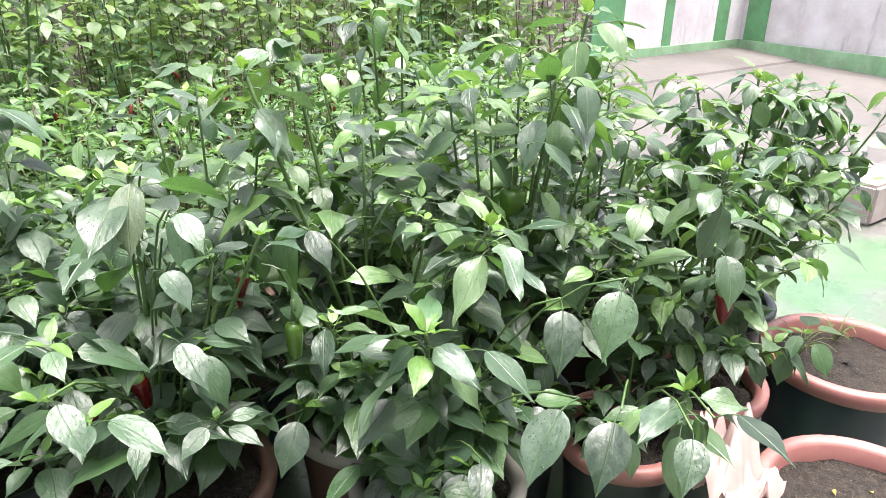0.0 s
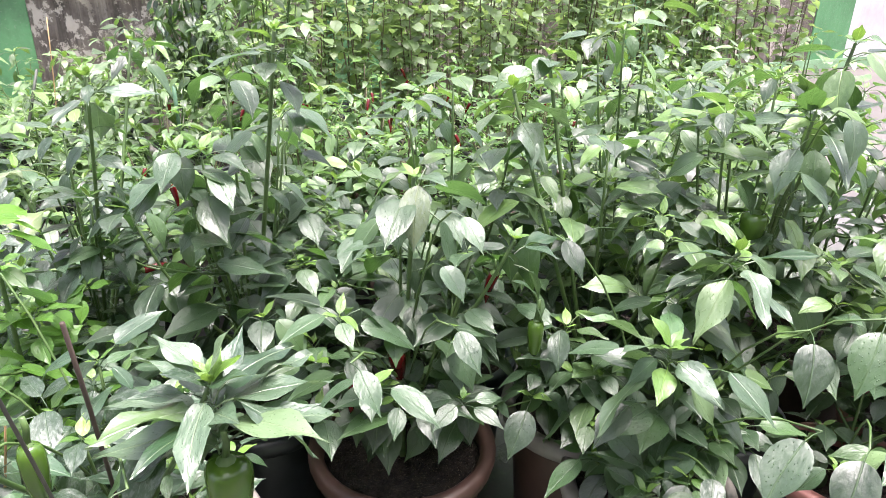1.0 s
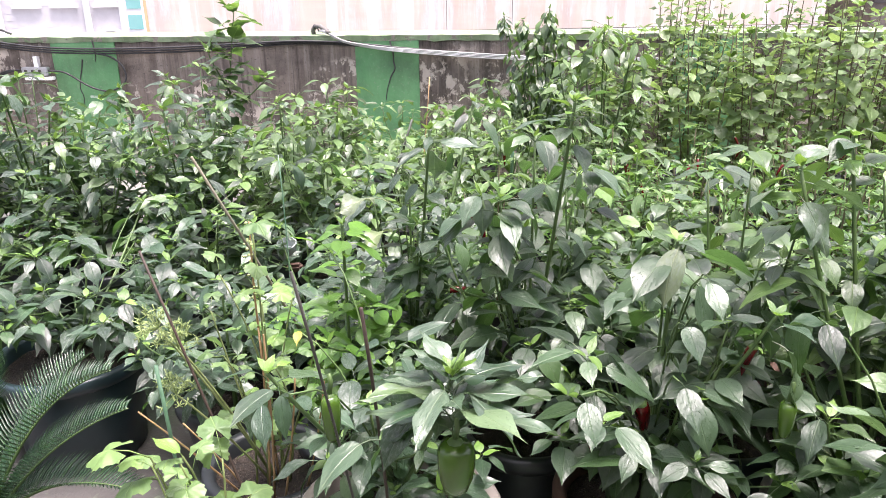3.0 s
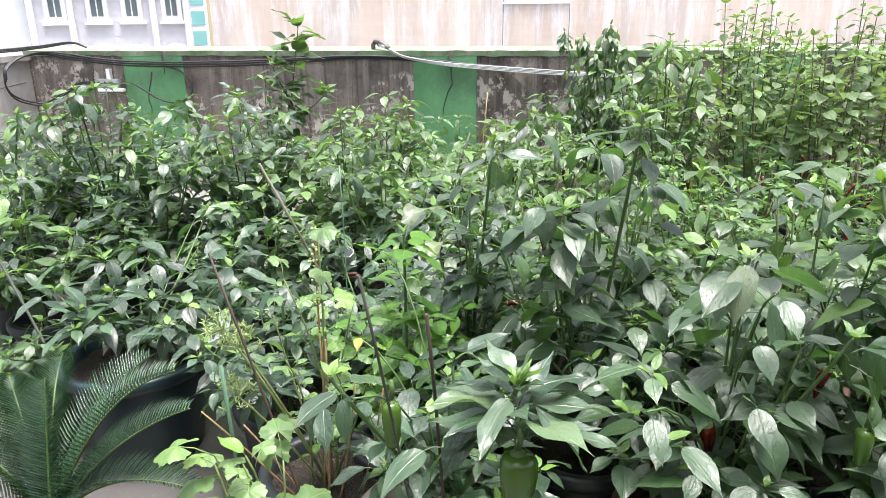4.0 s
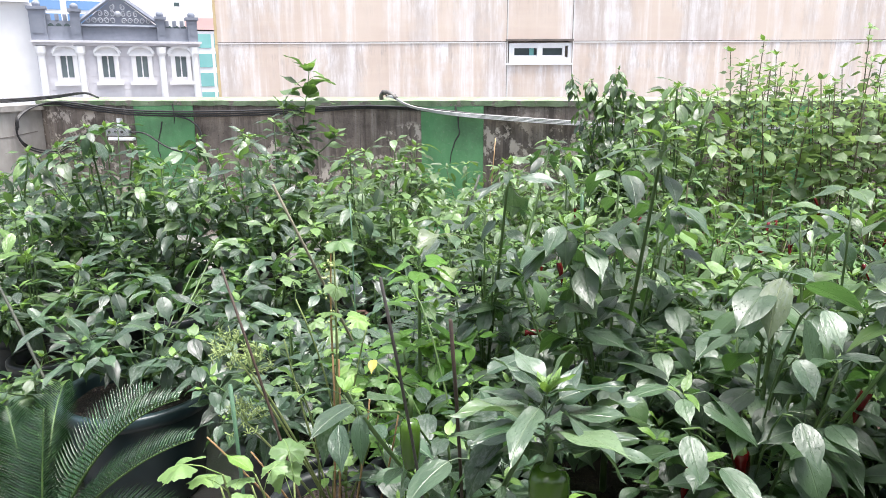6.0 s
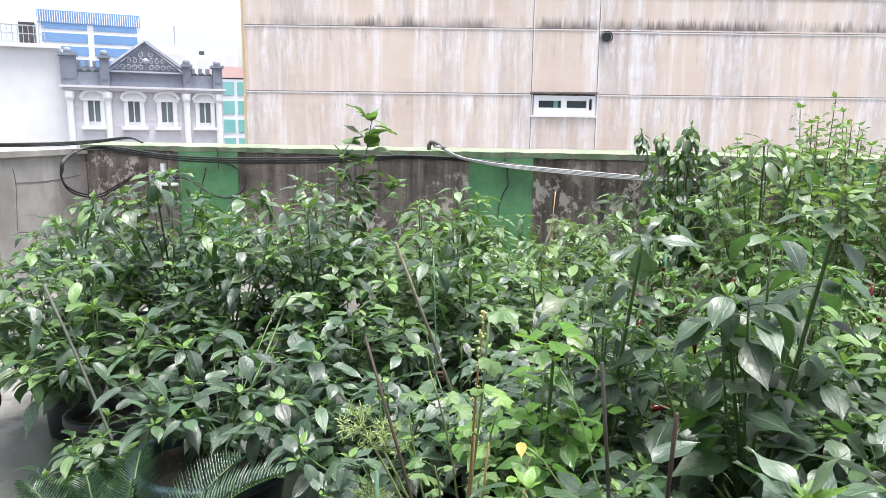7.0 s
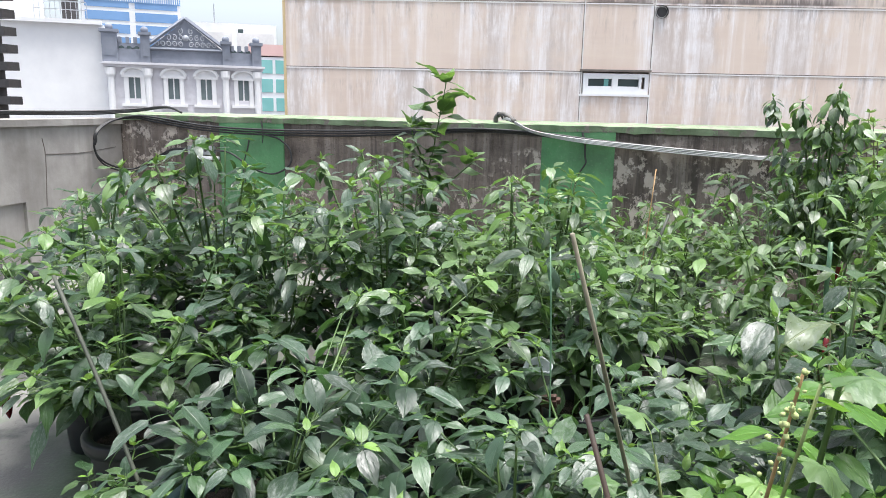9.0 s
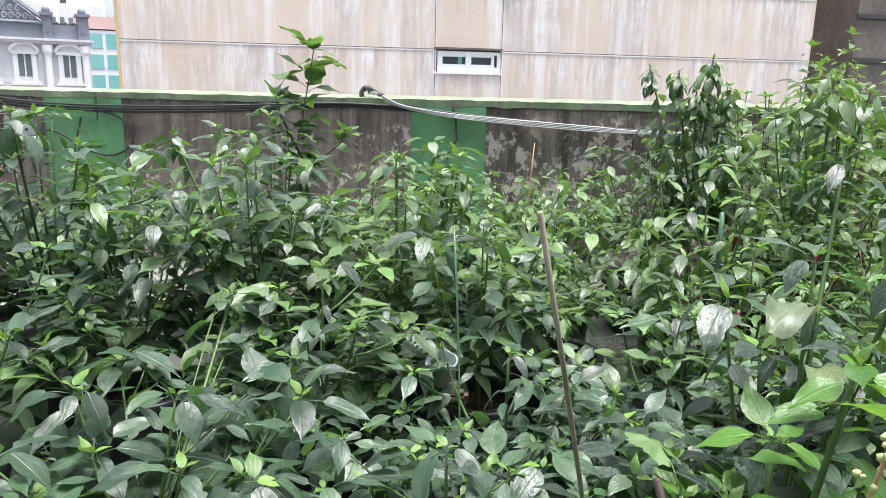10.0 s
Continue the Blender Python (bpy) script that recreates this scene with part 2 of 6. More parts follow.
def old_wall_material():
    """Rain-streaked brown-grey plaster with pale flaked patches."""
    n = Net("weathered_plaster")
    streak = n.noise(1.0, 7.0, n.coord("Object", (5.0, 5.0, 0.9)), 0.72)
    grime = n.noise(4.5, 9.0, None, 0.7)
    blot = n.noise(1.3, 6.0, None, 0.62)
    tone = n.math("ADD", n.math("MULTIPLY", streak, 0.5), n.math("MULTIPLY", grime, 0.5))
    c = n.mix(n.ramp(tone, 0.36, 0.62), (0.03, 0.023, 0.018), (0.21, 0.175, 0.148))
    c = n.mix(n.math("MULTIPLY", n.ramp(blot, 0.46, 0.72), 0.7), c, (0.24, 0.2, 0.175))
    drip = n.noise(1.0, 6.0, n.coord("Object", (13.0, 13.0, 0.35)), 0.7)
    c = n.mix(n.math("MULTIPLY", n.ramp(drip, 0.5, 0.62), 0.7), c, (0.035, 0.028, 0.024))
    c = n.mix(n.math("MULTIPLY", n.ramp(n.noise(1.0, 6.0, n.coord("Object", (10.0, 10.0, 0.5)), 0.7), 0.54, 0.66), 0.45), c, (0.33, 0.29, 0.26))
    pits = n.ramp(n.noise(60.0, 3.0), 0.64, 0.7)
    c = n.mix(n.math("MULTIPLY", pits, 0.6), c, (0.03, 0.025, 0.02))
    sep = n.t.nodes.new("ShaderNodeSeparateXYZ")
    n.t.links.new(n.coord(), sep.inputs[0])
    where = n.math("ADD", n.noise(1.1, 3.0), n.ramp(sep.outputs[2], 0.75, 1.25, 0.06, -0.08))
    flake = n.math("MULTIPLY", n.ramp(n.noise(8.0, 9.0, n.coord("Object", (1, 1, 0.8)), 0.75), 0.53, 0.56), n.ramp(where, 0.45, 0.52))
    c = n.mix(n.math("MULTIPLY", flake, 0.9), c, n.mix(grime, (0.36, 0.3, 0.25), (0.66, 0.6, 0.53)))
    n.bump(n.math("SUBTRACT", n.noise(35, 7.0), n.math("MULTIPLY", flake, 0.7)), 0.7, 0.01)
    return n.done(c, 0.9)


def green_paint_material(name, a, b, chips):
    n = Net(name)
    c = n.mix(n.ramp(n.noise(1.0, 7.0, n.coord("Object", (4, 4, 1.2)), 0.65), 0.36, 0.66), a, b)
    dirt = n.math("MULTIPLY", n.ramp(n.noise(2.6, 8.0, None, 0.7), 0.46, 0.66), 0.6)
    c = n.mix(dirt, c, (a[0] * 0.75, a[1] * 0.5, a[2] * 0.6))
    c = n.mix(n.math("MULTIPLY", n.ramp(n.noise(45.0, 4.0), 0.6, 0.72), 0.35), c, (0.3, 0.34, 0.25))
    chip = n.ramp(n.noise(9.0, 9.0, None, 0.72), chips, chips + 0.02)
    c = n.mix(chip, c, n.mix(n.noise(20.0, 4.0), (0.09, 0.075, 0.06), (0.36, 0.33, 0.28)))
    n.bump(n.math("SUBTRACT", n.noise(30, 6.0), n.math("MULTIPLY", chip, 1.6)), 0.5, 0.007)
    return n.done(c, 0.66)


def pale_wall_material():
    n = Net("grey_cement_wall")
    c = n.mix(n.ramp(n.noise(1.6, 7.0, None, 0.6), 0.35, 0.68), (0.2, 0.185, 0.17), (0.42, 0.395, 0.37))
    c = n.mix(n.math("MULTIPLY", n.ramp(n.noise(1.0, 5.0, n.coord("Object", (7, 7, 0.6))), 0.5, 0.75), 0.5), c, (0.17, 0.155, 0.14))
    n.bump(n.noise(45, 6.0), 0.3, 0.005)
    return n.done(c, 0.85)


def weathered_panel_material():
    """Old whitewash with a pink cast and dark rain runs."""
    n = Net("old_whitewash")
    c = n.mix(n.ramp(n.noise(2.2, 7.0, None, 0.65), 0.35, 0.66), (0.54, 0.48, 0.48), (0.7, 0.66, 0.67))
    runs = n.ramp(n.noise(1.0, 6.0, n.coord("Object", (9, 9, 0.8)), 0.7), 0.54, 0.72)
    c = n.mix(n.math("MULTIPLY", runs, 0.6), c, (0.24, 0.2, 0.19))
    n.bump(n.noise(30, 6.0), 0.35, 0.005)
    return n.done(c, 0.85)


def tower_material():
    """Beige painted concrete with pale lime runs and dark rain marks."""
    n = Net("stained_concrete")
    sep = n.t.nodes.new("ShaderNodeSeparateXYZ")
    n.t.links.new(n.coord(), sep.inputs[0])
    course = n.math("FRACT", n.math("DIVIDE", n.math("SUBTRACT", sep.outputs[2], 16.62), 2.03))
    storey = n.math("FLOOR", n.math("DIVIDE", n.math("SUBTRACT", sep.outputs[2], 16.62), 2.03))
    spot = n.t.nodes.new("ShaderNodeCombineXYZ")
    n.put(spot.inputs[0], n.math("ADD", sep.outputs[0], n.math("MULTIPLY", storey, 13.7)))
    n.put(spot.inputs[1], sep.outputs[1])
    n.put(spot.inputs[2], n.math("MULTIPLY", sep.outputs[2], 0.12))
    run = n.noise(0.55, 3.0, spot.outputs[0], 0.55)
    thin = n.noise(3.2, 7.0, spot.outputs[0], 0.75)
    hair = n.noise(7.0, 6.0, spot.outputs[0], 0.75)
    brush = n.noise(1.6, 8.0, None, 0.7)
    c = n.mix(n.ramp(n.noise(0.3, 6.0), 0.35, 0.65), (0.58, 0.465, 0.39), (0.69, 0.58, 0.495))
    c = n.mix(n.math("MULTIPLY", n.ramp(n.noise(1.0, 5.0, n.coord("Object", (0.35, 0.35, 4.0)), 0.65), 0.45, 0.7), 0.4), c, (0.7, 0.6, 0.49))
    wet = n.ramp(n.math("ADD", run, n.math("MULTIPLY", n.math("SUBTRACT", brush, 0.5), 0.3)), 0.48, 0.6)
    c = n.mix(n.math("MULTIPLY", wet, 0.6), c, (0.47, 0.42, 0.4))
    gate = n.math("MULTIPLY", n.ramp(run, 0.42, 0.53, 0.1, 1.0), n.ramp(brush, 0.38, 0.58, 0.25, 1.0))
    strips = n.math("MULTIPLY", n.ramp(thin, 0.44, 0.57), gate)
    fade = n.ramp(course, 0.0, 0.9, 0.3, 1.0)
    c = n.mix(n.math("MULTIPLY", n.math("MULTIPLY", strips, fade), 1.0), c, (0.84, 0.81, 0.8))
    wide = n.noise(1.5, 6.0, n.coord("Object", (1.0, 1.0, 0.035)), 0.6)
    comb = n.noise(9.0, 5.0, n.coord("Object", (1.0, 1.0, 0.05)), 0.7)
    lime = n.math("MULTIPLY", n.ramp(wide, 0.52, 0.62), n.ramp(comb, 0.36, 0.56, 0.25, 1.0))
    c = n.mix(n.math("MULTIPLY", n.math("MULTIPLY", lime, n.ramp(brush, 0.3, 0.55, 0.4, 1.0)), 0.75), c, (0.86, 0.84, 0.84))
    dark_run = n.math("MULTIPLY", n.math("MULTIPLY", n.ramp(hair, 0.5, 0.64), n.ramp(brush, 0.4, 0.6)), n.ramp(course, 0.2, 1.0))
    c = n.mix(n.math("MULTIPLY", dark_run, 0.65), c, (0.27, 0.235, 0.22))
    level = n.math("ADD", sep.outputs[2], n.math("MULTIPLY", n.noise(1.0, 5.0, n.coord("Object", (9.0, 9.0, 0.25)), 0.8), -1.1))
    band = n.math("MULTIPLY", n.ramp(level, 18.12, 18.4, 1.0, 0.0), n.ramp(sep.outputs[2], 18.6, 18.64))
    patch = n.ramp(n.noise(1.0, 4.0, n.coord("Object", (0.7, 0.7, 0.4))), 0.36, 0.55)
    c = n.mix(n.math("MULTIPLY", n.math("MULTIPLY", band, patch), 0.95), c, (0.16, 0.135, 0.125))
    n.bump(n.noise(18, 6.0), 0.3, 0.01)
    return n.done(c, 0.88)


SOIL, FLOOR, OLD_WALL = soil_material(), floor_material(), old_wall_material()
GREEN_PILLAR = green_paint_material("green_wall_paint", (0.085, 0.245, 0.10), (0.13, 0.31, 0.14), 0.655)
GREEN_CAP = green_paint_material("faded_green_coating", (0.13, 0.2, 0.1), (0.28, 0.36, 0.22), 0.535)
GREEN_KERB = green_paint_material("kerb_coating", (0.045, 0.12, 0.055), (0.075, 0.17, 0.08), 0.64)
OLD_CONCRETE = speckled("old_concrete", (0.065, 0.055, 0.052), (0.11, 0.095, 0.09), 5, 0.6, 0.4)
PALE_WALL, TOWER = pale_wall_material(), tower_material()
BLOCK = speckled("pinkish_concrete", (0.34, 0.28, 0.265), (0.45, 0.38, 0.36), 8, 0.8)
WHITE_PANEL = speckled("white_wall_paint", (0.62, 0.6, 0.58), (0.76, 0.74, 0.72), 3, 0.8)
OLD_WHITEWASH = weathered_panel_material()
GREEN_BAND = green_paint_material("pale_green_band", (0.2, 0.37, 0.19), (0.32, 0.5, 0.3), 0.63)
JOINT = speckled("dark_joint", (0.1, 0.085, 0.075), (0.2, 0.17, 0.15), 6, 0.9)
WHITE_WALL = speckled("white_stucco", (0.72, 0.72, 0.73), (0.82, 0.82, 0.82), 1.2, 0.85)
STONE = speckled("pale_cut_stone", (0.56, 0.55, 0.58), (0.7, 0.69, 0.72), 2.0, 0.85)
SLATE = speckled("grey_moulding", (0.17, 0.19, 0.23), (0.25, 0.27, 0.32), 2.0, 0.8)
SLATE_LIGHT = speckled("pale_grey_relief", (0.34, 0.36, 0.4), (0.46, 0.48, 0.52), 2.0, 0.8)
FRAME_WHITE = speckled("white_window_frame", (0.72, 0.72, 0.72), (0.82, 0.82, 0.82), 5, 0.45)
FRAME_BRIGHT = speckled("bright_window_frame", (0.8, 0.8, 0.8), (0.86, 0.86, 0.86), 5, 0.4)
GLASS_DARK = speckled("dark_window_glass", (0.05, 0.07, 0.075), (0.09, 0.13, 0.13), 0.8, 0.1, 0.02)
# Far panes: the dark glass paled, with distance haze put into its colour.
GLASS_HAZED = speckled("far_window_glass", (0.12, 0.15, 0.16), (0.2, 0.25, 0.25), 0.8, 0.15, 0.02)
GLASS_BLUE = speckled("blue_curtain_glass", (0.14, 0.27, 0.5), (0.22, 0.38, 0.62), 0.3, 0.15, 0.02)
GLASS_TEAL = speckled("teal_glass", (0.16, 0.42, 0.4), (0.28, 0.55, 0.52), 0.4, 0.15, 0.02)
SALMON = speckled("salmon_cladding", (0.62, 0.4, 0.37), (0.72, 0.5, 0.46), 0.8, 0.7)
CORNER = speckled("ochre_edge", (0.5, 0.38, 0.2), (0.6, 0.47, 0.28), 3, 0.7)
YELLOW = speckled("yellow_band", (0.62, 0.45, 0.04), (0.72, 0.55, 0.08), 3, 0.6)
GROUND = speckled("street", (0.09, 0.09, 0.09), (0.14, 0.14, 0.14), 0.5, 0.9)


# ---- mesh helpers ----
def finish(name, bm, material, smooth=False):
    me = bpy.data.meshes.new(name)
    bm.to_mesh(me)
    bm.free()
    for m in material if isinstance(material, (list, tuple)) else [material]:
        me.materials.append(m)
    if smooth:
        me.polygons.foreach_set("use_smooth", [True] * len(me.polygons))
    return me


def part(name, bm, material, parent, label="", smooth=False):
    """One mesh object under a thing or under a part."""
    ob = new(name, finish(name, bm, material, smooth) if isinstance(bm, bmesh.types.BMesh) else bm)
    ob.parent = parent
    return tagged(ob, label)


def structure(name, bm, material, label, category=""):
    return tagged(new(name, finish(name, bm, material)), label, category or name.split("_")[0], kind="structure")


def empty(name, x, y, z, label, category, group="", turn=0.0):
    ob = new(name)
    ob.matrix_world = pose(x, y, z, 0, 0, turn)
    return tagged(ob, label, category, group)


def box(bm, lo, hi, m=None, bevel=0.0):
    """An upright block between two corners."""
    made = bmesh.ops.create_cube(bm, size=1)["verts"]
    for v in made:
        v.co = Vector([a + (b - a) * (c + 0.5) for a, b, c in zip(lo, hi, v.co)])
    if bevel:
        edges = list({e for v in made for e in v.link_edges})
        r = bmesh.ops.bevel(bm, geom=edges, offset=bevel, segments=2, affect="EDGES")
        made = list({v for f in r["faces"] for v in f.verts} | {v for v in made if v.is_valid})
    if m is not None:
        bmesh.ops.transform(bm, matrix=m, verts=[v for v in made if v.is_valid])
    return bm


def boxes(*items):
    bm = bmesh.new()
    for lo, hi in items:
        box(bm, lo, hi)
    return bm


def tube(bm, pts, r0, r1, sides=5):
    """A tapering tube along points, closed at the ends."""
    pts = [Vector(p) for p in pts]
    rings = []
    for i, p in enumerate(pts):
        d = (pts[min(i + 1, len(pts) - 1)] - pts[max(i - 1, 0)]).normalized()
        a = d.cross(Vector((0.31, 0.92, 0.23))).normalized()
        b = d.cross(a)
        r = r0 + (r1 - r0) * i / (len(pts) - 1)
        rings.append([bm.verts.new(p + r * (math.cos(k * math.tau / sides) * a + math.sin(k * math.tau / sides) * b)) for k in range(sides)])
    for lo, hi in zip(rings, rings[1:]):
        for k in range(sides):
            bm.faces.new((lo[k], lo[(k + 1) % sides], hi[(k + 1) % sides], hi[k]))
    bm.faces.new(rings[0][::-1])
    bm.faces.new(rings[-1])
    return bm


def lathe(bm, profile, sides=32, wobble=0.0):
    """A turned shape from (radius, height) pairs."""
    rings = []
    for r, z in profile:
        rings.append([bm.verts.new((r * math.cos(k * math.tau / sides) * (1 + wobble * math.sin(2 * k * math.tau / sides + 1)), r * math.sin(k * math.tau / sides), z)) for k in range(sides)])
    for lo, hi in zip(rings, rings[1:]):
        for k in range(sides):
            bm.faces.new((lo[k], lo[(k + 1) % sides], hi[(k + 1) % sides], hi[k]))
    return bm


def bow(a, b, c, n=7):
    """Points along the bow from a to c, drawn towards b."""
    a, b, c = Vector(a), Vector(b), Vector(c)
    return [(1 - t) ** 2 * a + 2 * t * (1 - t) * b + t * t * c for t in (i / (n - 1) for i in range(n))]


def spline(keys, n=8):
    """A smooth line through the given points."""
    k = [Vector(p) for p in keys]
    k = [2 * k[0] - k[1], *k, 2 * k[-1] - k[-2]]
    pts = []
    for i in range(1, len(k) - 2):
        for j in range(n):
            t = j / n
            pts.append(0.5 * (2 * k[i] + (k[i + 1] - k[i - 1]) * t + (2 * k[i - 1] - 5 * k[i] + 4 * k[i + 1] - k[i + 2]) * t * t + (3 * k[i] - k[i - 1] - 3 * k[i + 1] + k[i + 2]) * t ** 3))
    return [*pts, k[-2]]


# ---- large structure ----
WALL_Y, WALL_TOP = 6.04, 1.33
PITCH = 2.87
bm = bmesh.new()
g = bmesh.ops.create_grid(bm, x_segments=40, y_segments=30, size=0.5)["verts"]
for v in g:
    v.co = Vector((3.6 + v.co.x * 18.4, 0.4 + v.co.y * 11.6, 0.008 * noise.noise(Vector((v.co.x * 30, v.co.y * 20, 0)))))
structure("floor", bm, FLOOR, "flat roof floor with worn green coating over grey wet concrete", "floor")
structure("floor_slab", boxes(((-5.9, -5.6, -0.6), (13.0, 6.5, -0.05))), PALE_WALL, "concrete roof slab under the worn coating", "floor")

# the long parapet, its painted pillars and its coated top
bm = bmesh.new()
box(bm, (-5.4, WALL_Y, -0.1), (13.0, WALL_Y + 0.34, WALL_TOP))
structure("wall_north", bm, OLD_WALL, "rain-streaked brown parapet wall with flaking pale patches", "wall")
for i in range(7):
    x = 9.74 if i == 5 else -4.33 + PITCH * i + (0.06 if i == 1 else 0)
    bm = box(bmesh.new(), (x, WALL_Y - 0.012, 0.0), (x + (0.64 if i == 0 else 0.3 if i == 5 else 0.58), WALL_Y + 0.05, WALL_TOP - 0.003), bevel=0.004)
    structure(f"pillar_{i + 1}", bm, GREEN_PILLAR, "green painted pillar on the old parapet, cracked down its middle", "pillar")
bm = bmesh.new()
rng = random.Random(5)
n = 260
rows = []
for k in range(n + 1):
    x = -5.42 + 18.4 * k / n
    j = 0.003 * rng.uniform(-1, 1) + 0.004 * noise.noise(Vector((x * 4, 1, 0)))
    lip = 0.02 + 0.007 * noise.noise(Vector((x * 5, 7, 0))) + 0.012 * rng.random()
    rows.append([bm.verts.new(p) for p in ((x, WALL_Y - 0.014, WALL_TOP - lip), (x, WALL_Y - 0.02, WALL_TOP + 0.022 + j), (x, WALL_Y + 0.12, WALL_TOP + 0.036 + j * 0.5), (x, WALL_Y + 0.36, WALL_TOP + 0.045), (x, WALL_Y + 0.36, WALL_TOP - 0.05))])
for a, b in zip(rows, rows[1:]):
    for k in range(4):
        bm.faces.new((a[k], b[k], b[k + 1], a[k + 1]))
structure("wall_cap", bm, GREEN_CAP, "faded pale green waterproof coating flaking off the parapet top", "coping")
for name, x, keys in (("crack", -1.1, ((0.02, 1.30), (0.045, 1.22), (0.05, 1.12), (0.06, 1.06), (0.02, 0.99), (0.0, 0.93), (-0.02, 0.86), (-0.03, 0.78))),
                      ("crack", -3.9, ((0.0, 1.32), (0.01, 1.2), (0.0, 1.13))), ("crack", -4.05, ((0.02, 1.15), (0.0, 1.07), (-0.03, 0.98), (-0.05, 0.88), (-0.03, 0.8), (-0.05, 0.7)))):
    bm = tube(bmesh.new(), spline([(x + dx, WALL_Y - 0.013, z) for dx, z in keys], 4), 0.009, 0.004, 4)
    structure(name, bm, DARK_STEEL, "dark crack running down the green pillar", "crack")

# the grey side wall with its low opening
SIDE = -5.38
structure("wall_west", boxes(((SIDE - 0.25, 4.86, -0.1), (SIDE, 6.38, 1.26)), ((SIDE - 0.25, 0.0, 0.66), (SIDE, 4.86, 1.26)), ((SIDE - 0.25, -5.6, -0.1), (SIDE, 2.2, 0.66)), ((SIDE - 0.11, 4.6, -0.1), (SIDE - 0.03, 4.86, 0.66))), PALE_WALL, "pale grey cement side wall with stained patches and a low opening", "wall")
structure("wall_coping", boxes(((SIDE - 0.3, -5.6, 1.26), (SIDE + 0.03, 6.0, 1.315))), PALE_WALL, "grey cement coping along the side wall", "coping")
structure("wall_coping_end", boxes(((SIDE - 0.02, 6.0, 1.26), (SIDE + 0.03, 6.04, 1.315))), PALE_WALL, "broken end of the cement coping", "coping")
structure("sill", boxes(((SIDE - 0.28, 2.2, 0.0), (SIDE + 0.05, 4.9, 0.05)), ((SIDE - 0.1, 4.3, 0.05), (SIDE + 0.07, 4.9, 0.075))), DARK_STEEL, "dark steel threshold of the low opening", "sill")
bm = tube(bmesh.new(), spline([(SIDE + 0.002, 5.08, 1.16), (SIDE + 0.002, 5.1, 1.0), (SIDE + 0.002, 5.07, 0.6)], 4), 0.004, 0.004, 4)
tube(bm, spline([(SIDE + 0.002, 5.1, 1.03), (SIDE + 0.002, 5.5, 1.02), (SIDE + 0.002, 5.95, 1.05)], 4), 0.004, 0.003, 4)
structure("crack", bm, JOINT, "thin crack in the grey cement wall", "crack")
bm = box(bmesh.new(), (-0.4, -2.2, -0.02), (0.0, 0.12, 0.3), bevel=0.025)
bm.transform(pose(-4.26, 3.58, 0, 0, 0, 17.4))
structure("kerb", bm, GREEN_KERB, "low kerb coated in worn green roof paint", "kerb")
bm = box(bmesh.new(), (-0.37, -2.18, 0.29), (-0.07, 0.1, 0.306), bevel=0.004)
bm.transform(pose(-4.26, 3.58, 0, 0, 0, 17.4))
structure("kerb_top", bm, OLD_CONCRETE, "bare pinkish cement along the top of the kerb", "kerb")
# closing walls: one behind, unseen, added to block sky light; one to the east
structure("wall_south", boxes(((-5.38, -2.35, -0.1), (10.4, -2.1, 3.1))), PALE_WALL, "plain grey cement wall, unseen, added to block low sky light", "wall")
structure("wall_east", boxes(((10.4, -5.6, -0.1), (10.65, 6.04, 1.33))), OLD_WHITEWASH, "old whitewashed east parapet with dark rain runs", "wall")
for i in range(4):
    structure(f"pillar_east_{i + 1}", boxes(((10.37, 5.62 - PITCH * i, 0.0), (10.42, 5.95 - PITCH * i, 1.325))), GREEN_PILLAR, "green painted pillar on the east parapet", "pillar")
structure("pillar_strip", boxes(((8.55, WALL_Y - 0.014, 0.0), (8.74, WALL_Y + 0.04, 1.325))), GREEN_PILLAR, "narrow green painted strip on the whitewashed parapet", "pillar")
structure("panel_white", boxes(((7.2, WALL_Y - 0.008, 0.1), (10.4, WALL_Y + 0.03, 1.28))), OLD_WHITEWASH, "whitewashed stretch of the parapet between green pillars", "wall")
bm = bmesh.new()
prof = [[bm.verts.new((x, y, z)) for y, z in ((WALL_Y, 0.2), (WALL_Y - 1.0, 0.13), (WALL_Y - 1.02, 0.105), (WALL_Y - 4.4, -0.012), (WALL_Y - 4.4, -0.05), (WALL_Y, -0.05))] for x in (4.2, 10.4)]
for k in range(6):
    bm.faces.new((prof[0][k], prof[0][(k + 1) % 6], prof[1][(k + 1) % 6], prof[1][k]))
bm.faces.new(prof[0][::-1])
bm.faces.new(prof[1])
structure("floor_fall", bm, OLD_CONCRETE, "worn roof floor rising gently to the parapet foot", "floor")
structure("trim", boxes(((6.0, WALL_Y - 0.03, 0.15), (10.36, WALL_Y - 0.016, 0.31)), ((10.34, -5.5, 0.0), (10.36, WALL_Y, 0.31))), GREEN_BAND, "pale green painted band along the wall foot", "trim")
structure("ground", boxes(((-400, -300, -14.2), (400, 500, -14.0))), GROUND, "street level far below the roof", "ground")


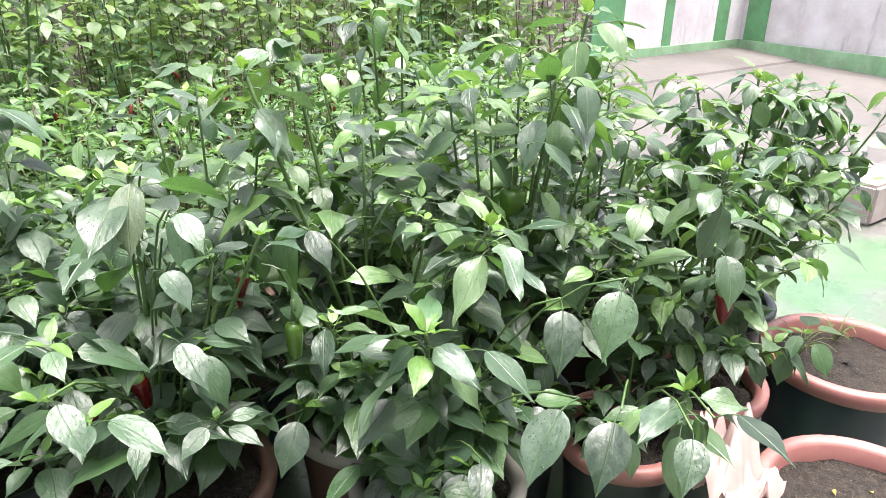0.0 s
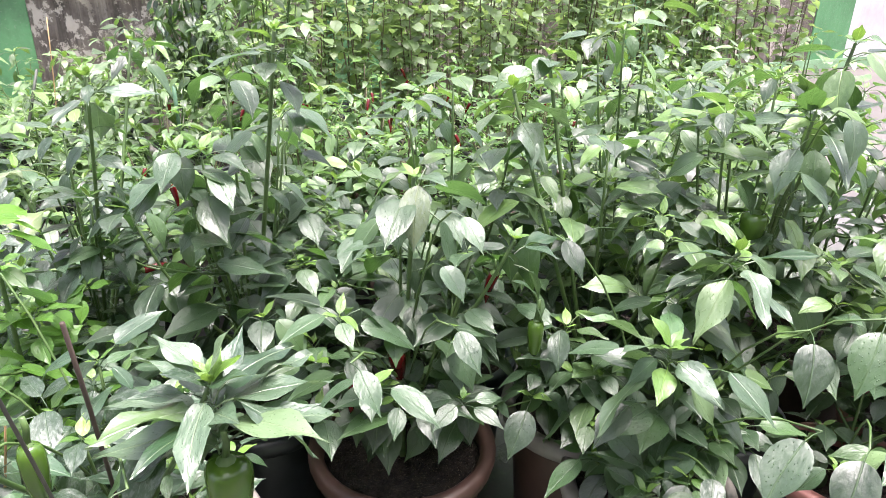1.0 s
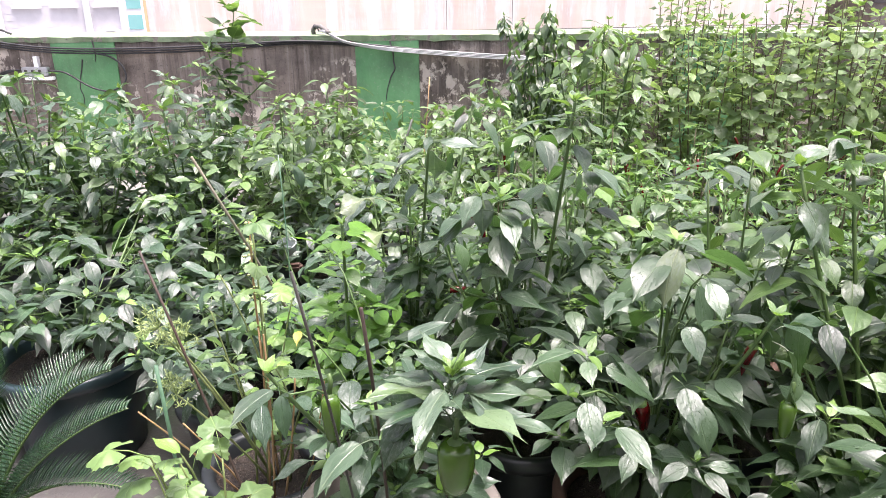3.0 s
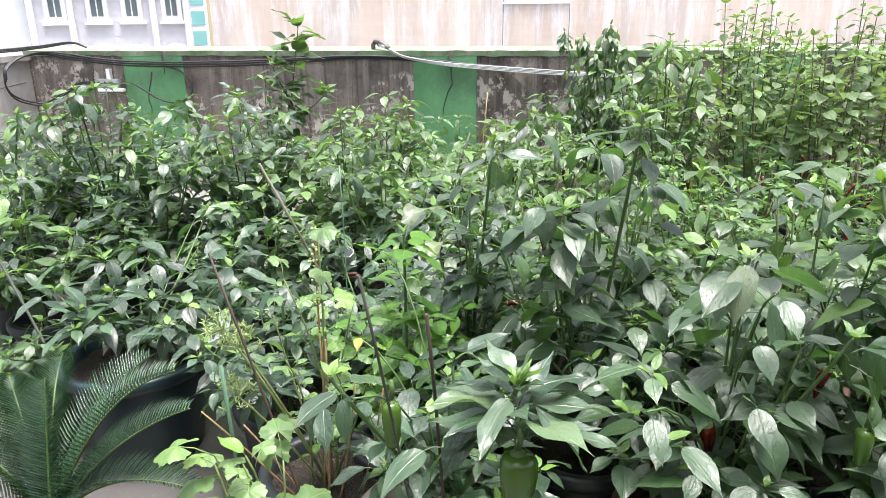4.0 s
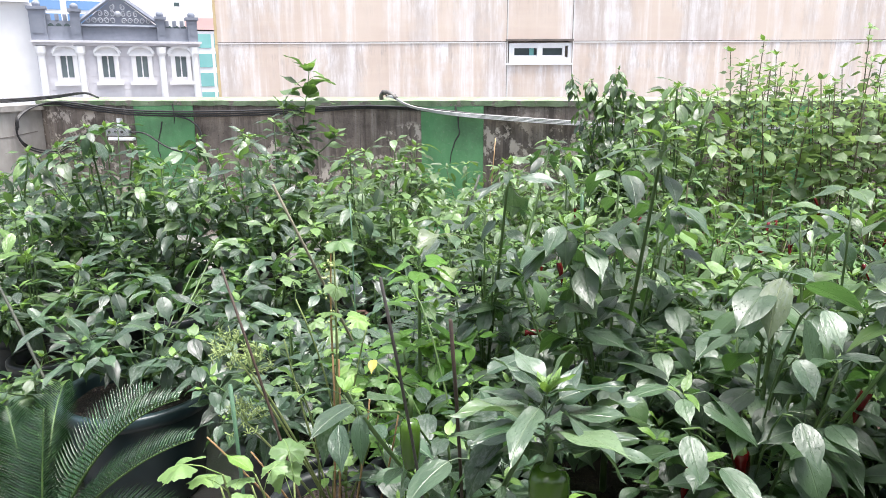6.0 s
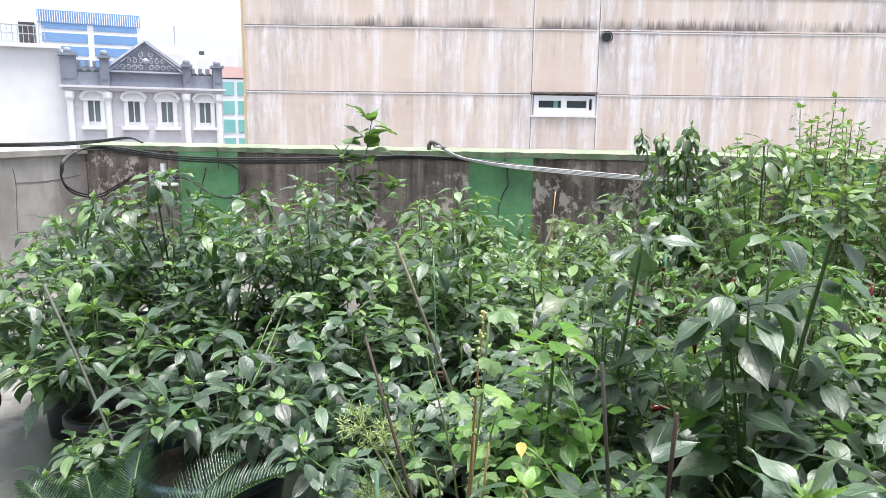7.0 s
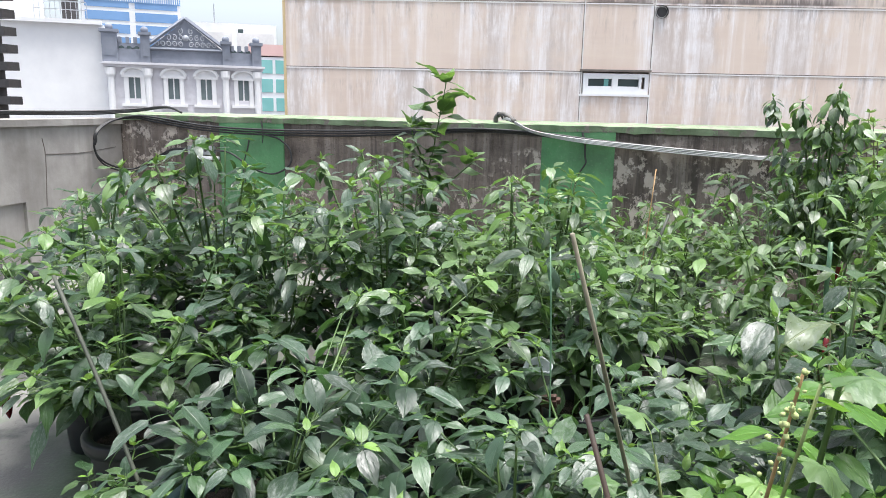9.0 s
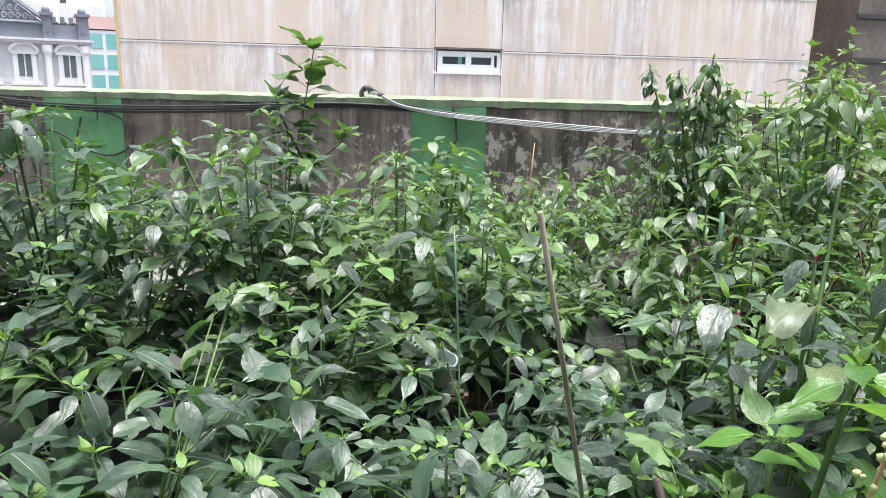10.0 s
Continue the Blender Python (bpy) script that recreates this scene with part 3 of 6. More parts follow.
# ---- buildings beyond ----
def tower_block():
    """The stained concrete block across the lane, set at an angle to the roof."""
    ang, ox, oy = 12.5, -11.16, 20.95
    root = empty("concrete_building", ox, oy, -14, "beige concrete building with white rain streaks and one small window", "building", turn=ang)
    Z = 14
    joints = [2.62 - 2.03 * 3, 2.62 - 2.03 * 2, 2.62 - 2.03, 2.62, 4.63, 5.66, 7.7, 9.7, 11.7]
    wx0, wx1, wz0, wz1 = 9.14, 11.18, 1.95, 2.62
    L = 21.8
    for lo, hi in (((0, 0, -Z), (wx0, 12, 16)), ((wx1, 0, -Z), (L, 12, 16)), ((wx0, 0, -Z), (wx1, 12, wz0)), ((wx0, 0, wz1), (wx1, 12, 16)), ((wx0, 0.35, wz0), (wx1, 12, wz1))):
        bm = boxes((lo, hi))
        bm.transform(Matrix.Translation((0, 0, Z)))
        part("wall", bm, TOWER, root)
    for k, z in enumerate(joints):
        for x0, x1 in ((0, wx0), (wx0, wx1), (wx1, L)):
            if abs(z - 2.62) < 0.01 and x0 == wx0:
                continue
            dz = 0.06 if (abs(z - 4.63) < 0.01 and x0 == wx1) else 0.0
            b = boxes(((x0 + 0.03, -0.012, z - 0.02 + Z - dz), (x1 - 0.03, 0.02, z + 0.006 + Z - dz)))
            part("joint", b, JOINT, root)
            part("joint_lip", boxes(((x0 + 0.03, -0.02, z - 0.055 + Z - dz), (x1 - 0.03, 0.02, z - 0.02 + Z - dz))), WHITE_PANEL, root)
    for x in (wx0 - 0.02, wx1 + 0.03):
        part("joint", boxes(((x - 0.012, -0.01, 0), (x + 0.004, 0.02, 30))), JOINT, root)
        part("joint_lip", boxes(((x + 0.004, -0.016, 0), (x + 0.04, 0.02, 30))), WHITE_PANEL, root)
    w = part("window", boxes(((wx0 + 0.06, 0.02, wz0 + Z), (wx1, 0.14, wz0 + 0.17 + Z)), ((wx0 + 0.06, 0.02, wz1 - 0.15 + Z), (wx1, 0.14, wz1 - 0.05 + Z)), ((wx0 + 0.06, 0.02, wz0 + 0.17 + Z), (wx0 + 0.22, 0.14, wz1 - 0.15 + Z)), ((wx1 - 0.28, 0.02, wz0 + 0.17 + Z), (wx1 - 0.2, 0.14, wz1 - 0.15 + Z)), ((wx1 - 0.1, 0.02, wz0 + 0.17 + Z), (wx1, 0.14, wz1 - 0.15 + Z)), ((wx0 + 0.95, 0.01, wz0 + 0.17 + Z), (wx0 + 1.12, 0.14, wz1 - 0.15 + Z))), FRAME_BRIGHT, root, "white framed sliding window")
    for x0, x1 in ((wx0 + 0.22, wx0 + 0.95), (wx0 + 1.12, wx1 - 0.28)):
        part("sash", boxes(((x0, 0.05, wz0 + 0.17 + Z), (x1, 0.13, wz0 + 0.24 + Z)), ((x0, 0.05, wz1 - 0.21 + Z), (x1, 0.13, wz1 - 0.15 + Z))), FRAME_BRIGHT, w)
        part("pane", boxes(((x0 - 0.02, 0.17, wz0 + 0.05 + Z), (x1 + 0.02, 0.18, wz1 - 0.05 + Z))), GLASS_DARK, w)
    part("blind", boxes(((wx0 + 0.72, 0.155, wz0 + 0.24 + Z), (wx0 + 0.86, 0.165, wz1 - 0.21 + Z))), GLASS_TEAL, w)
    part("lintel", boxes(((wx0 - 0.06, -0.07, wz1 + Z), (wx1 + 0.06, 0.05, wz1 + 0.06 + Z))), JOINT, root)
    part("sill", boxes(((wx0 - 0.04, -0.06, wz0 - 0.06 + Z), (wx1 + 0.04, 0.05, wz0 + Z))), FRAME_WHITE, root)
    b = lathe(bmesh.new(), [(0.06, 0), (0.17, 0), (0.19, 0.05), (0.19, 0.12)], 20)
    bmesh.ops.create_circle(b, cap_ends=True, radius=0.16, segments=20, matrix=Matrix.Translation((0, 0, 0.03)))
    b.transform(pose(11.42, 0.02, 4.38 + Z, 90, 0, 0))
    part("vent_hole", b, DARK_STEEL, root)
    b = lathe(bmesh.new(), [(0.15, 0.0), (0.175, 0.01), (0.175, 0.03), (0.15, 0.04)], 20)
    b.transform(pose(11.42, -0.0, 4.38 + Z, 90, 0, 0))
    part("vent_ring", b, WHITE_PANEL, root)
    part("corner_strip", boxes(((-0.02, -0.03, 0), (0.06, 0.3, 30))), CORNER, root, "thin ochre strip on the corner")


tower_block()
dark = empty("dark_building", 12.4, 27.5, -14, "dark grey concrete building behind the beige one", "building", turn=12.5)
part("wall", boxes(((0, 0, 0), (14, 9, 26))), JOINT, dark)
for z in range(6):
    part("band", boxes(((-0.05, -0.1, 12.2 + 1.5 * z), (14.05, 0.0, 12.35 + 1.5 * z))), DARK_STEEL, dark)


def ornate_house():
    """White house with a crenellated parapet, a carved gable and four arched windows."""
    az = math.degrees(math.atan2(45.34 - 39.97, -25.17 + 33.1))
    root = empty("ornate_building", -33.1, 39.97, -14, "white stone building with carved grey gable, towers and arched windows", "building", turn=az)
    L, Z = 9.6, 14.0
    part("wall", boxes(((0, 0, 0), (L, 8, 3.75 + Z))), STONE, root)
    part("side_wall", boxes(((-9.0, 0.6, 0), (-0.003, 9, 6.1 + Z))), WHITE_WALL, root, "plain white stucco side wall")
    part("side_parapet", boxes(((-6.3, 0.2, 6.1 + Z), (-0.1, 0.7, 6.35 + Z)), ((-9.2, 0.1, 6.1 + Z), (-6.6, 0.7, 6.6 + Z))), WHITE_WALL, root)
    part("cornice", boxes(((-0.25, -0.45, 3.72 + Z), (L + 0.2, 0.3, 3.86 + Z)), ((-0.15, -0.3, 3.55 + Z), (L + 0.1, 0.3, 3.72 + Z))), STONE, root, "pale moulded cornice")
    part("attic", boxes(((0, -0.05, 3.86 + Z), (L, 0.5, 4.7 + Z))), SLATE, root, "grey attic band")
    for x0, x1, top in ((-0.15, 0.75, 5.75), (2.1, 2.65, 5.65), (7.1, 7.6, 5.3), (9.0, 9.6, 5.3)):
        t = part("turret", boxes(((x0, -0.3, 3.86 + Z), (x1, 0.5, top + Z)), ((x0 - 0.1, -0.4, top - 0.08 + Z), (x1 + 0.1, 0.6, top + 0.1 + Z)), ((x0 + 0.14, -0.33, 4.25 + Z), (x1 - 0.14, -0.3, top - 0.4 + Z))), SLATE, root, "grey panelled turret")
        b = bmesh.new()
        bmesh.ops.create_uvsphere(b, u_segments=12, v_segments=8, radius=0.24)
        b.transform(Matrix.Translation(((x0 + x1) / 2, 0.1, top + 0.24 + Z)))
        part("finial", b, SLATE, t, smooth=True)
    for x0, x1, top in ((0.75, 2.1, 5.2), (7.6, 9.0, 4.95)):
        n = 3
        w = (x1 - x0) / n
        bal = part("balustrade", boxes(((x0, 0.0, 4.75 + Z), (x1, 0.4, top - 0.15 + Z))), SLATE, root)
        part("plinth", boxes(((x0, 0.1, 3.86 + Z), (x1, 0.4, 4.0 + Z))), SLATE, bal)
        for k in range(n):
            part("merlon", boxes(((x0 + w * k + 0.04, -0.02, top - 0.15 + Z), (x0 + w * k + w * 0.55, 0.42, top + 0.22 + Z))), SLATE, bal)
            b = lathe(bmesh.new(), [(0.09, 0), (0.07, 0.5), (0.12, 0.8)], 8)
            b.transform(Matrix.Translation((x0 + w * k + 0.02, 0.2, 3.98 + Z)))
            part("column", b, SLATE, bal)
            b = bmesh.new()
            bmesh.ops.create_circle(b, cap_ends=True, radius=w * 0.36, segments=14)
            b.transform(pose(x0 + w * (k + 0.5), -0.004, 4.72 + Z, 90, 0, 0))
            part("arch", b, GLASS_DARK, bal)
    # gable
    b = bmesh.new()
    f = [b.verts.new(p) for p in ((2.55, -0.1, 4.75 + Z), (7.2, -0.1, 4.75 + Z), (4.85, -0.1, 6.6 + Z))]
    face = b.faces.new(f)
    ex = bmesh.ops.extrude_face_region(b, geom=[face])["geom"]
    bmesh.ops.translate(b, vec=(0, 1.2, 0), verts=[v for v in ex if isinstance(v, bmesh.types.BMVert)])
    gable = part("gable", b, SLATE, root, "triangular grey gable with pale carved relief")
    b = tube(bmesh.new(), [(2.3, -0.16, 4.8 + Z), (4.85, -0.16, 6.75 + Z)], 0.13, 0.13, 4)
    tube(b, [(7.45, -0.16, 4.8 + Z), (4.85, -0.16, 6.75 + Z)], 0.13, 0.13, 4)
    tube(b, [(2.3, -0.16, 4.78 + Z), (7.45, -0.16, 4.78 + Z)], 0.09, 0.09, 4)
    part("moulding", b, SLATE, gable)
    for sd in (-1, 1):
        for row, number in ((0, 5), (1, 3), (2, 1)):
            for k in range(number):
                cx, cz = 4.85 + sd * (0.32 + 0.36 * k), 5.08 + Z + 0.42 * row
                pts = [(cx + sd * 0.16 * (1 - a / 14) * math.cos(a * 0.8 + row), -0.14, cz + 0.2 * (1 - a / 14) * math.sin(a * 0.8 + row)) for a in range(12)]
                part("scroll", tube(bmesh.new(), pts, 0.05, 0.02, 4), SLATE_LIGHT, gable)
    b = bmesh.new()
    bmesh.ops.create_uvsphere(b, u_segments=10, v_segments=8, radius=0.2, matrix=Matrix.Translation((4.85, -0.12, 5.5 + Z)))
    part("boss", b, SLATE_LIGHT, gable, smooth=True)
    # columns, rusticated courses and windows
    for x in (0.25, 2.45, 7.25, 9.3):
        b = lathe(bmesh.new(), [(0.2, -1.5), (0.2, 2.9), (0.3, 3.1), (0.32, 3.5)], 12)
        b.transform(Matrix.Translation((x, -0.12, Z)))
        part("pilaster", b, WHITE_WALL, root)
    for x0, x1 in ((0.55, 1.0), (2.75, 3.3), (4.75, 5.2), (6.7, 6.95), (7.6, 7.9)):
        for k in range(9):
            part("stone", boxes(((x0, -0.03, 3.3 - 0.42 * k - 0.38 + Z), (x1, 0.05, 3.3 - 0.42 * k + Z))), STONE, root)
    for x in (1.62, 3.98, 6.0, 8.4):
        for z in (2.2, -1.6):
            w = part("window", boxes(((x - 0.62, -0.16, z - 0.95 + Z), (x - 0.36, 0.02, z + 0.75 + Z)), ((x + 0.36, -0.16, z - 0.95 + Z), (x + 0.62, 0.02, z + 0.75 + Z)), ((x - 0.8, -0.25, z - 1.1 + Z), (x + 0.8, 0.02, z - 0.92 + Z)), ((x - 0.75, -0.22, z + 0.72 + Z), (x + 0.75, 0.02, z + 0.88 + Z))), WHITE_WALL, root, "white moulded window surround")
            b = bmesh.new()
            arc = [(x + 0.72 * math.cos(a), z + 0.86 + 0.5 * math.sin(a)) for a in [math.pi * k / 10 for k in range(11)]]
            tube(b, [(px, -0.16, pz + Z) for px, pz in arc], 0.12, 0.12, 5)
            v = [b.verts.new((px, -0.05, pz + Z)) for px, pz in arc]
            b.faces.new(v)
            part("hood", b, WHITE_WALL, w)
            part("pane", boxes(((x - 0.33, -0.02, z - 0.6 + Z), (x + 0.33, -0.006, z + 0.72 + Z))), GLASS_HAZED, w)
            part("apron", boxes(((x - 0.36, -0.1, z - 0.92 + Z), (x + 0.36, 0.0, z - 0.6 + Z))), STONE, w)
            part("curtain", boxes(((x - 0.04, -0.04, z - 0.6 + Z), (x + 0.04, -0.021, z + 0.72 + Z))), FRAME_WHITE, w)


ornate_house()


def slab_building(name, label, az, dist, width, z0, z1, wall, glass, rows, cols, depth=12.0, swing=0.0):
    """A far office block that faces the roof, with rows of glazing."""
    a = radians(az)
    cx, cy = -0.5 - math.sin(a) * dist, -0.4 + math.cos(a) * dist
    root = empty(name, cx, cy, -14, label, "building", turn=az + swing)
    part("wall", boxes(((-width / 2, 0, 0), (width / 2, depth, z1 + 14))), wall, root)
    h = (z1 - z0) / rows
    for r in range(rows):
        for c in range(cols):
            w = width / cols
            x = -width / 2 + c * w
            part("window", boxes(((x + w * 0.06, -0.06, z0 + h * r + h * 0.14 + 14), (x + w * 0.94, 0.02, z0 + h * r + h * 0.84 + 14))), glass, root)
    return root


blue = slab_building("blue_office", "blue glass office block with white floor bands", 37.1, 95, 10.6, -4.0, 13.2, FRAME_WHITE, GLASS_BLUE, 12, 2)
part("louvre", boxes(((-5.35, -0.1, 26.6), (5.35, 8, 28.0))), GLASS_BLUE, blue, "blue ribbed roof screen")
for k in range(44):
    part("slat", boxes(((-5.3 + k * 0.243, -0.18, 26.7), (-5.22 + k * 0.243, -0.1, 27.9))), FRAME_WHITE, blue)
white = slab_building("white_office", "white plastered office block with teal windows", 27.4, 70, 4.4, -8.0, 5.6, WHITE_WALL, GLASS_TEAL, 8, 2)
part("band", boxes(((-2.25, -0.1, 19.7), (2.25, 4, 20.7))), SALMON, white, "salmon roof band")
pale = slab_building("pale_building", "plain white building with a flat roof", 30.2, 90, 9.5, 4.0, 10.4, WHITE_WALL, WHITE_PANEL, 1, 2)
part("aerial", tube(bmesh.new(), [(-2.2, 1, 24.4), (-2.2, 1, 26.6)], 0.09, 0.06, 5), STEEL, pale)
part("window", boxes(((0.4, -0.05, 23.0), (1.0, 0.05, 23.8))), GLASS_DARK, pale)
roofhouse = empty("roof_house", -36.6, 38.6, -14, "white rooftop room with a steel balcony rail", "building", turn=36)
part("wall", boxes(((-3.2, 1.2, 19.9), (-0.4, 6, 26.0))), WHITE_WALL, roofhouse)
rail = part("rail", boxes(((-0.4, 1.0, 21.55), (2.6, 1.05, 21.62))), STEEL, roofhouse)
part("lower_rail", boxes(((-0.4, 1.0, 21.05), (2.6, 1.05, 21.1))), STEEL, rail)
for k in range(11):
    part("bar", boxes(((-0.4 + 0.3 * k, 1.0, 20.4), (-0.36 + 0.3 * k, 1.04, 21.55))), STEEL, rail)
part("tank", boxes(((1.1, 2.0, 20.4), (2.0, 3.0, 21.9))), DARK_STEEL, roofhouse)
siding = empty("neighbour_building", -11.5, 5.0, -14, "white sided neighbouring building with a yellow band", "building")
part("wall", boxes(((-4, -3, 0), (0, 6, 13.6))), WHITE_WALL, siding)
for k in range(20):
    part("siding_board", boxes(((0, -3, 9.0 + 0.24 * k), (0.04, 6, 9.2 + 0.24 * k))), WHITE_PANEL, siding)
part("band", boxes(((0.04, -3, 12.36), (0.06, 6, 12.45))), YELLOW, siding, "yellow stripe")

louvre = empty("steel_louvre_post", -6.52, 5.75, 1.0, "dark steel post with short horizontal louvre slats", "post")
part("post", boxes(((-0.16, -0.08, 0), (0.08, 0.08, 4.2))), DARK_STEEL, louvre)
for k in range(22):
    b = box(bmesh.new(), (0.08, -0.07, 0), (0.26, 0.07, 0.075), Matrix.Translation((0, 0, 0.42 + 0.155 * k)))
    part("slat", b, DARK_STEEL, louvre)
part("arm", boxes(((-0.16, -0.05, -0.1), (0.9, 0.05, 0.0)),), DARK_STEEL, louvre)


# ---- cables on the parapet ----
def cable(name, label, keys, r, material, group="cables on the parapet"):
    b = tube(bmesh.new(), spline(keys, 8), r, r, 8)
    ob = new(name, finish(name, b, material, True))
    return tagged(ob, label, "cable", group)


Y = WALL_Y - 0.03
for k, dz in enumerate((0.0, 0.022, 0.045)):
    d = 0.012 * k
    cable("black_cable", "black cable slung along the parapet face", [(-5.345 + d, 5.63, 1.06 + dz), (-5.345 + d, 5.66, 1.2), (-5.34 + d, 5.84, 1.29), (-5.2, Y - d, 1.32 + dz * 0.4), (-4.95, Y - d, 1.285 + dz), (-4.45, Y - d, 1.225 + dz), (-3.9, Y - d, 1.205 + dz), (-3.1, Y - d, 1.215 + dz), (-2.4, Y - d, 1.255 + dz * 0.8), (-1.9, Y - d, 1.285 + dz * 0.5), (-1.4, Y - d, 1.265 + dz * 0.5), (-0.7, Y - d, 1.20 + dz * 0.5), (0.4, Y - d, 1.14 + dz * 0.4), (2.2, Y - d, 1.12)], 0.0085, CABLE_BLACK)
for k, dz in enumerate((0.0, 0.024)):
    cable("black_cable", "black cable hanging in a wide loop on the parapet", [(-5.345, 5.66, 1.2), (-5.345, 5.63, 1.06), (-5.345, 5.70, 0.93 + dz), (-5.33, 5.86, 0.85 + dz), (-5.22, Y - 0.015, 0.825 + dz), (-5.0, Y - 0.015, 0.93 + dz), (-4.8, Y - 0.02, 1.03 + dz * 0.6), (-4.62, Y - 0.03, 1.055)], 0.0085, CABLE_BLACK)
cable("black_cable", "black cable leaving the junction box in a hanging loop", [(-4.36, Y - 0.03, 1.05), (-4.2, Y - 0.02, 1.03), (-3.98, Y - 0.01, 0.9), (-3.78, Y - 0.01, 0.86), (-3.62, Y - 0.01, 0.95), (-3.62, Y - 0.01, 1.08), (-3.72, Y - 0.01, 1.17), (-3.88, Y - 0.01, 1.21)], 0.0085, CABLE_BLACK)
for k in range(4):
    z = 0.011 * k
    cable("white_cable", "white cable bundle clipped over the parapet edge", [(-1.74, Y + 0.06, 1.385 + z * 0.3), (-1.66, Y - 0.01, 1.38 + z * 0.4), (-1.5, Y - 0.03 - z * 0.3, 1.30 + z * 0.5), (-1.3, Y - 0.03 - z * 0.3, 1.255 + z * 0.6), (-1.0, Y - 0.035, 1.215 + z * 0.8), (-0.5, Y - 0.035, 1.175 + z), (0.0, Y - 0.035, 1.145 + z), (0.5, Y - 0.03, 1.135 + z * 0.5), (2.2, Y - 0.03, 1.12 + z)], 0.005, CABLE_WHITE)
hook = tagged(new("cable_sleeve", finish("cable_sleeve", tube(bmesh.new(), spline([(-1.80, Y + 0.12, 1.345), (-1.79, Y + 0.09, 1.41), (-1.72, Y + 0.05, 1.43), (-1.62, Y - 0.02, 1.375)], 6), 0.021, 0.018, 10), SLEEVE, True)), "taped grey cable sleeve bent over the wall top", "sleeve")
for k in range(4):
    b = lathe(bmesh.new(), [(0.02, -0.008), (0.024, -0.006), (0.024, 0.006), (0.02, 0.008)], 12)
    b.transform(pose(-1.77 + 0.04 * k, Y + 0.075 - 0.02 * k, 1.425 - 0.012 * k, 0, 70 + 10 * k, -20))
    part("tape", b, DARK_STEEL, hook)
for k in range(3):
    cable("black_cable", "black cable lying along the side wall top", [(-6.8, 1.5 + k, 1.34), (-6.3, 4.6, 1.345 + 0.01 * k), (-5.5, 5.6, 1.35 + 0.012 * k), (-5.2, 6.0, 1.38 + 0.01 * k), (-4.95, 6.15, 1.42 + 0.004 * k), (-4.82, 6.2, 1.375)], 0.009, CABLE_BLACK)
cable("black_hose", "black hose standing in a loose loop on the wet floor", [(-4.35, 2.4, 0.012), (-3.95, 2.62, 0.02), (-3.8, 2.66, 0.1), (-3.6, 2.58, 0.12), (-3.5, 2.45, 0.08), (-3.5, 2.25, 0.015), (-3.7, 2.0, 0.012), (-4.3, 1.8, 0.012)], 0.011, CABLE_BLACK, "hoses on the floor")
jb = empty("junction_box", -4.49, WALL_Y - 0.012, 1.05, "clear and grey cable junction box hung on the wall", "box")
part("body", box(bmesh.new(), (-0.13, -0.075, -0.045), (0.13, -0.012, 0.035), bevel=0.008), STEEL, jb)
part("tray", box(bmesh.new(), (-0.1, -0.09, -0.085), (0.17, -0.015, -0.055), bevel=0.006), FRAME_WHITE, jb)
part("hanger", boxes(((-0.02, -0.03, 0.035), (0.02, 0.012, 0.13)),), FRAME_WHITE, jb)
for k in range(3):
    b = lathe(bmesh.new(), [(0.0, 0.012), (0.014, 0.01), (0.014, 0)], 8)
    b.transform(pose(-0.08 + 0.07 * k, -0.075, 0.0, 90, 0, 0))
    part("bolt", b, DARK_STEEL, jb)


# ---- plants ----
def smooth_step(a, b, v):
    t = min(1.0, max(0.0, (v - a) / (b - a)))
    return t * t * (3 - 2 * t)


def leaf_outline(v, belly):
    """Half width of an egg-shaped blade that ends in a drawn-out tip."""
    return math.sin(math.pi * v ** belly) ** 0.88 * (1 - 0.5 * smooth_step(0.55, 0.93, v)) + 0.02 * (1 - v)


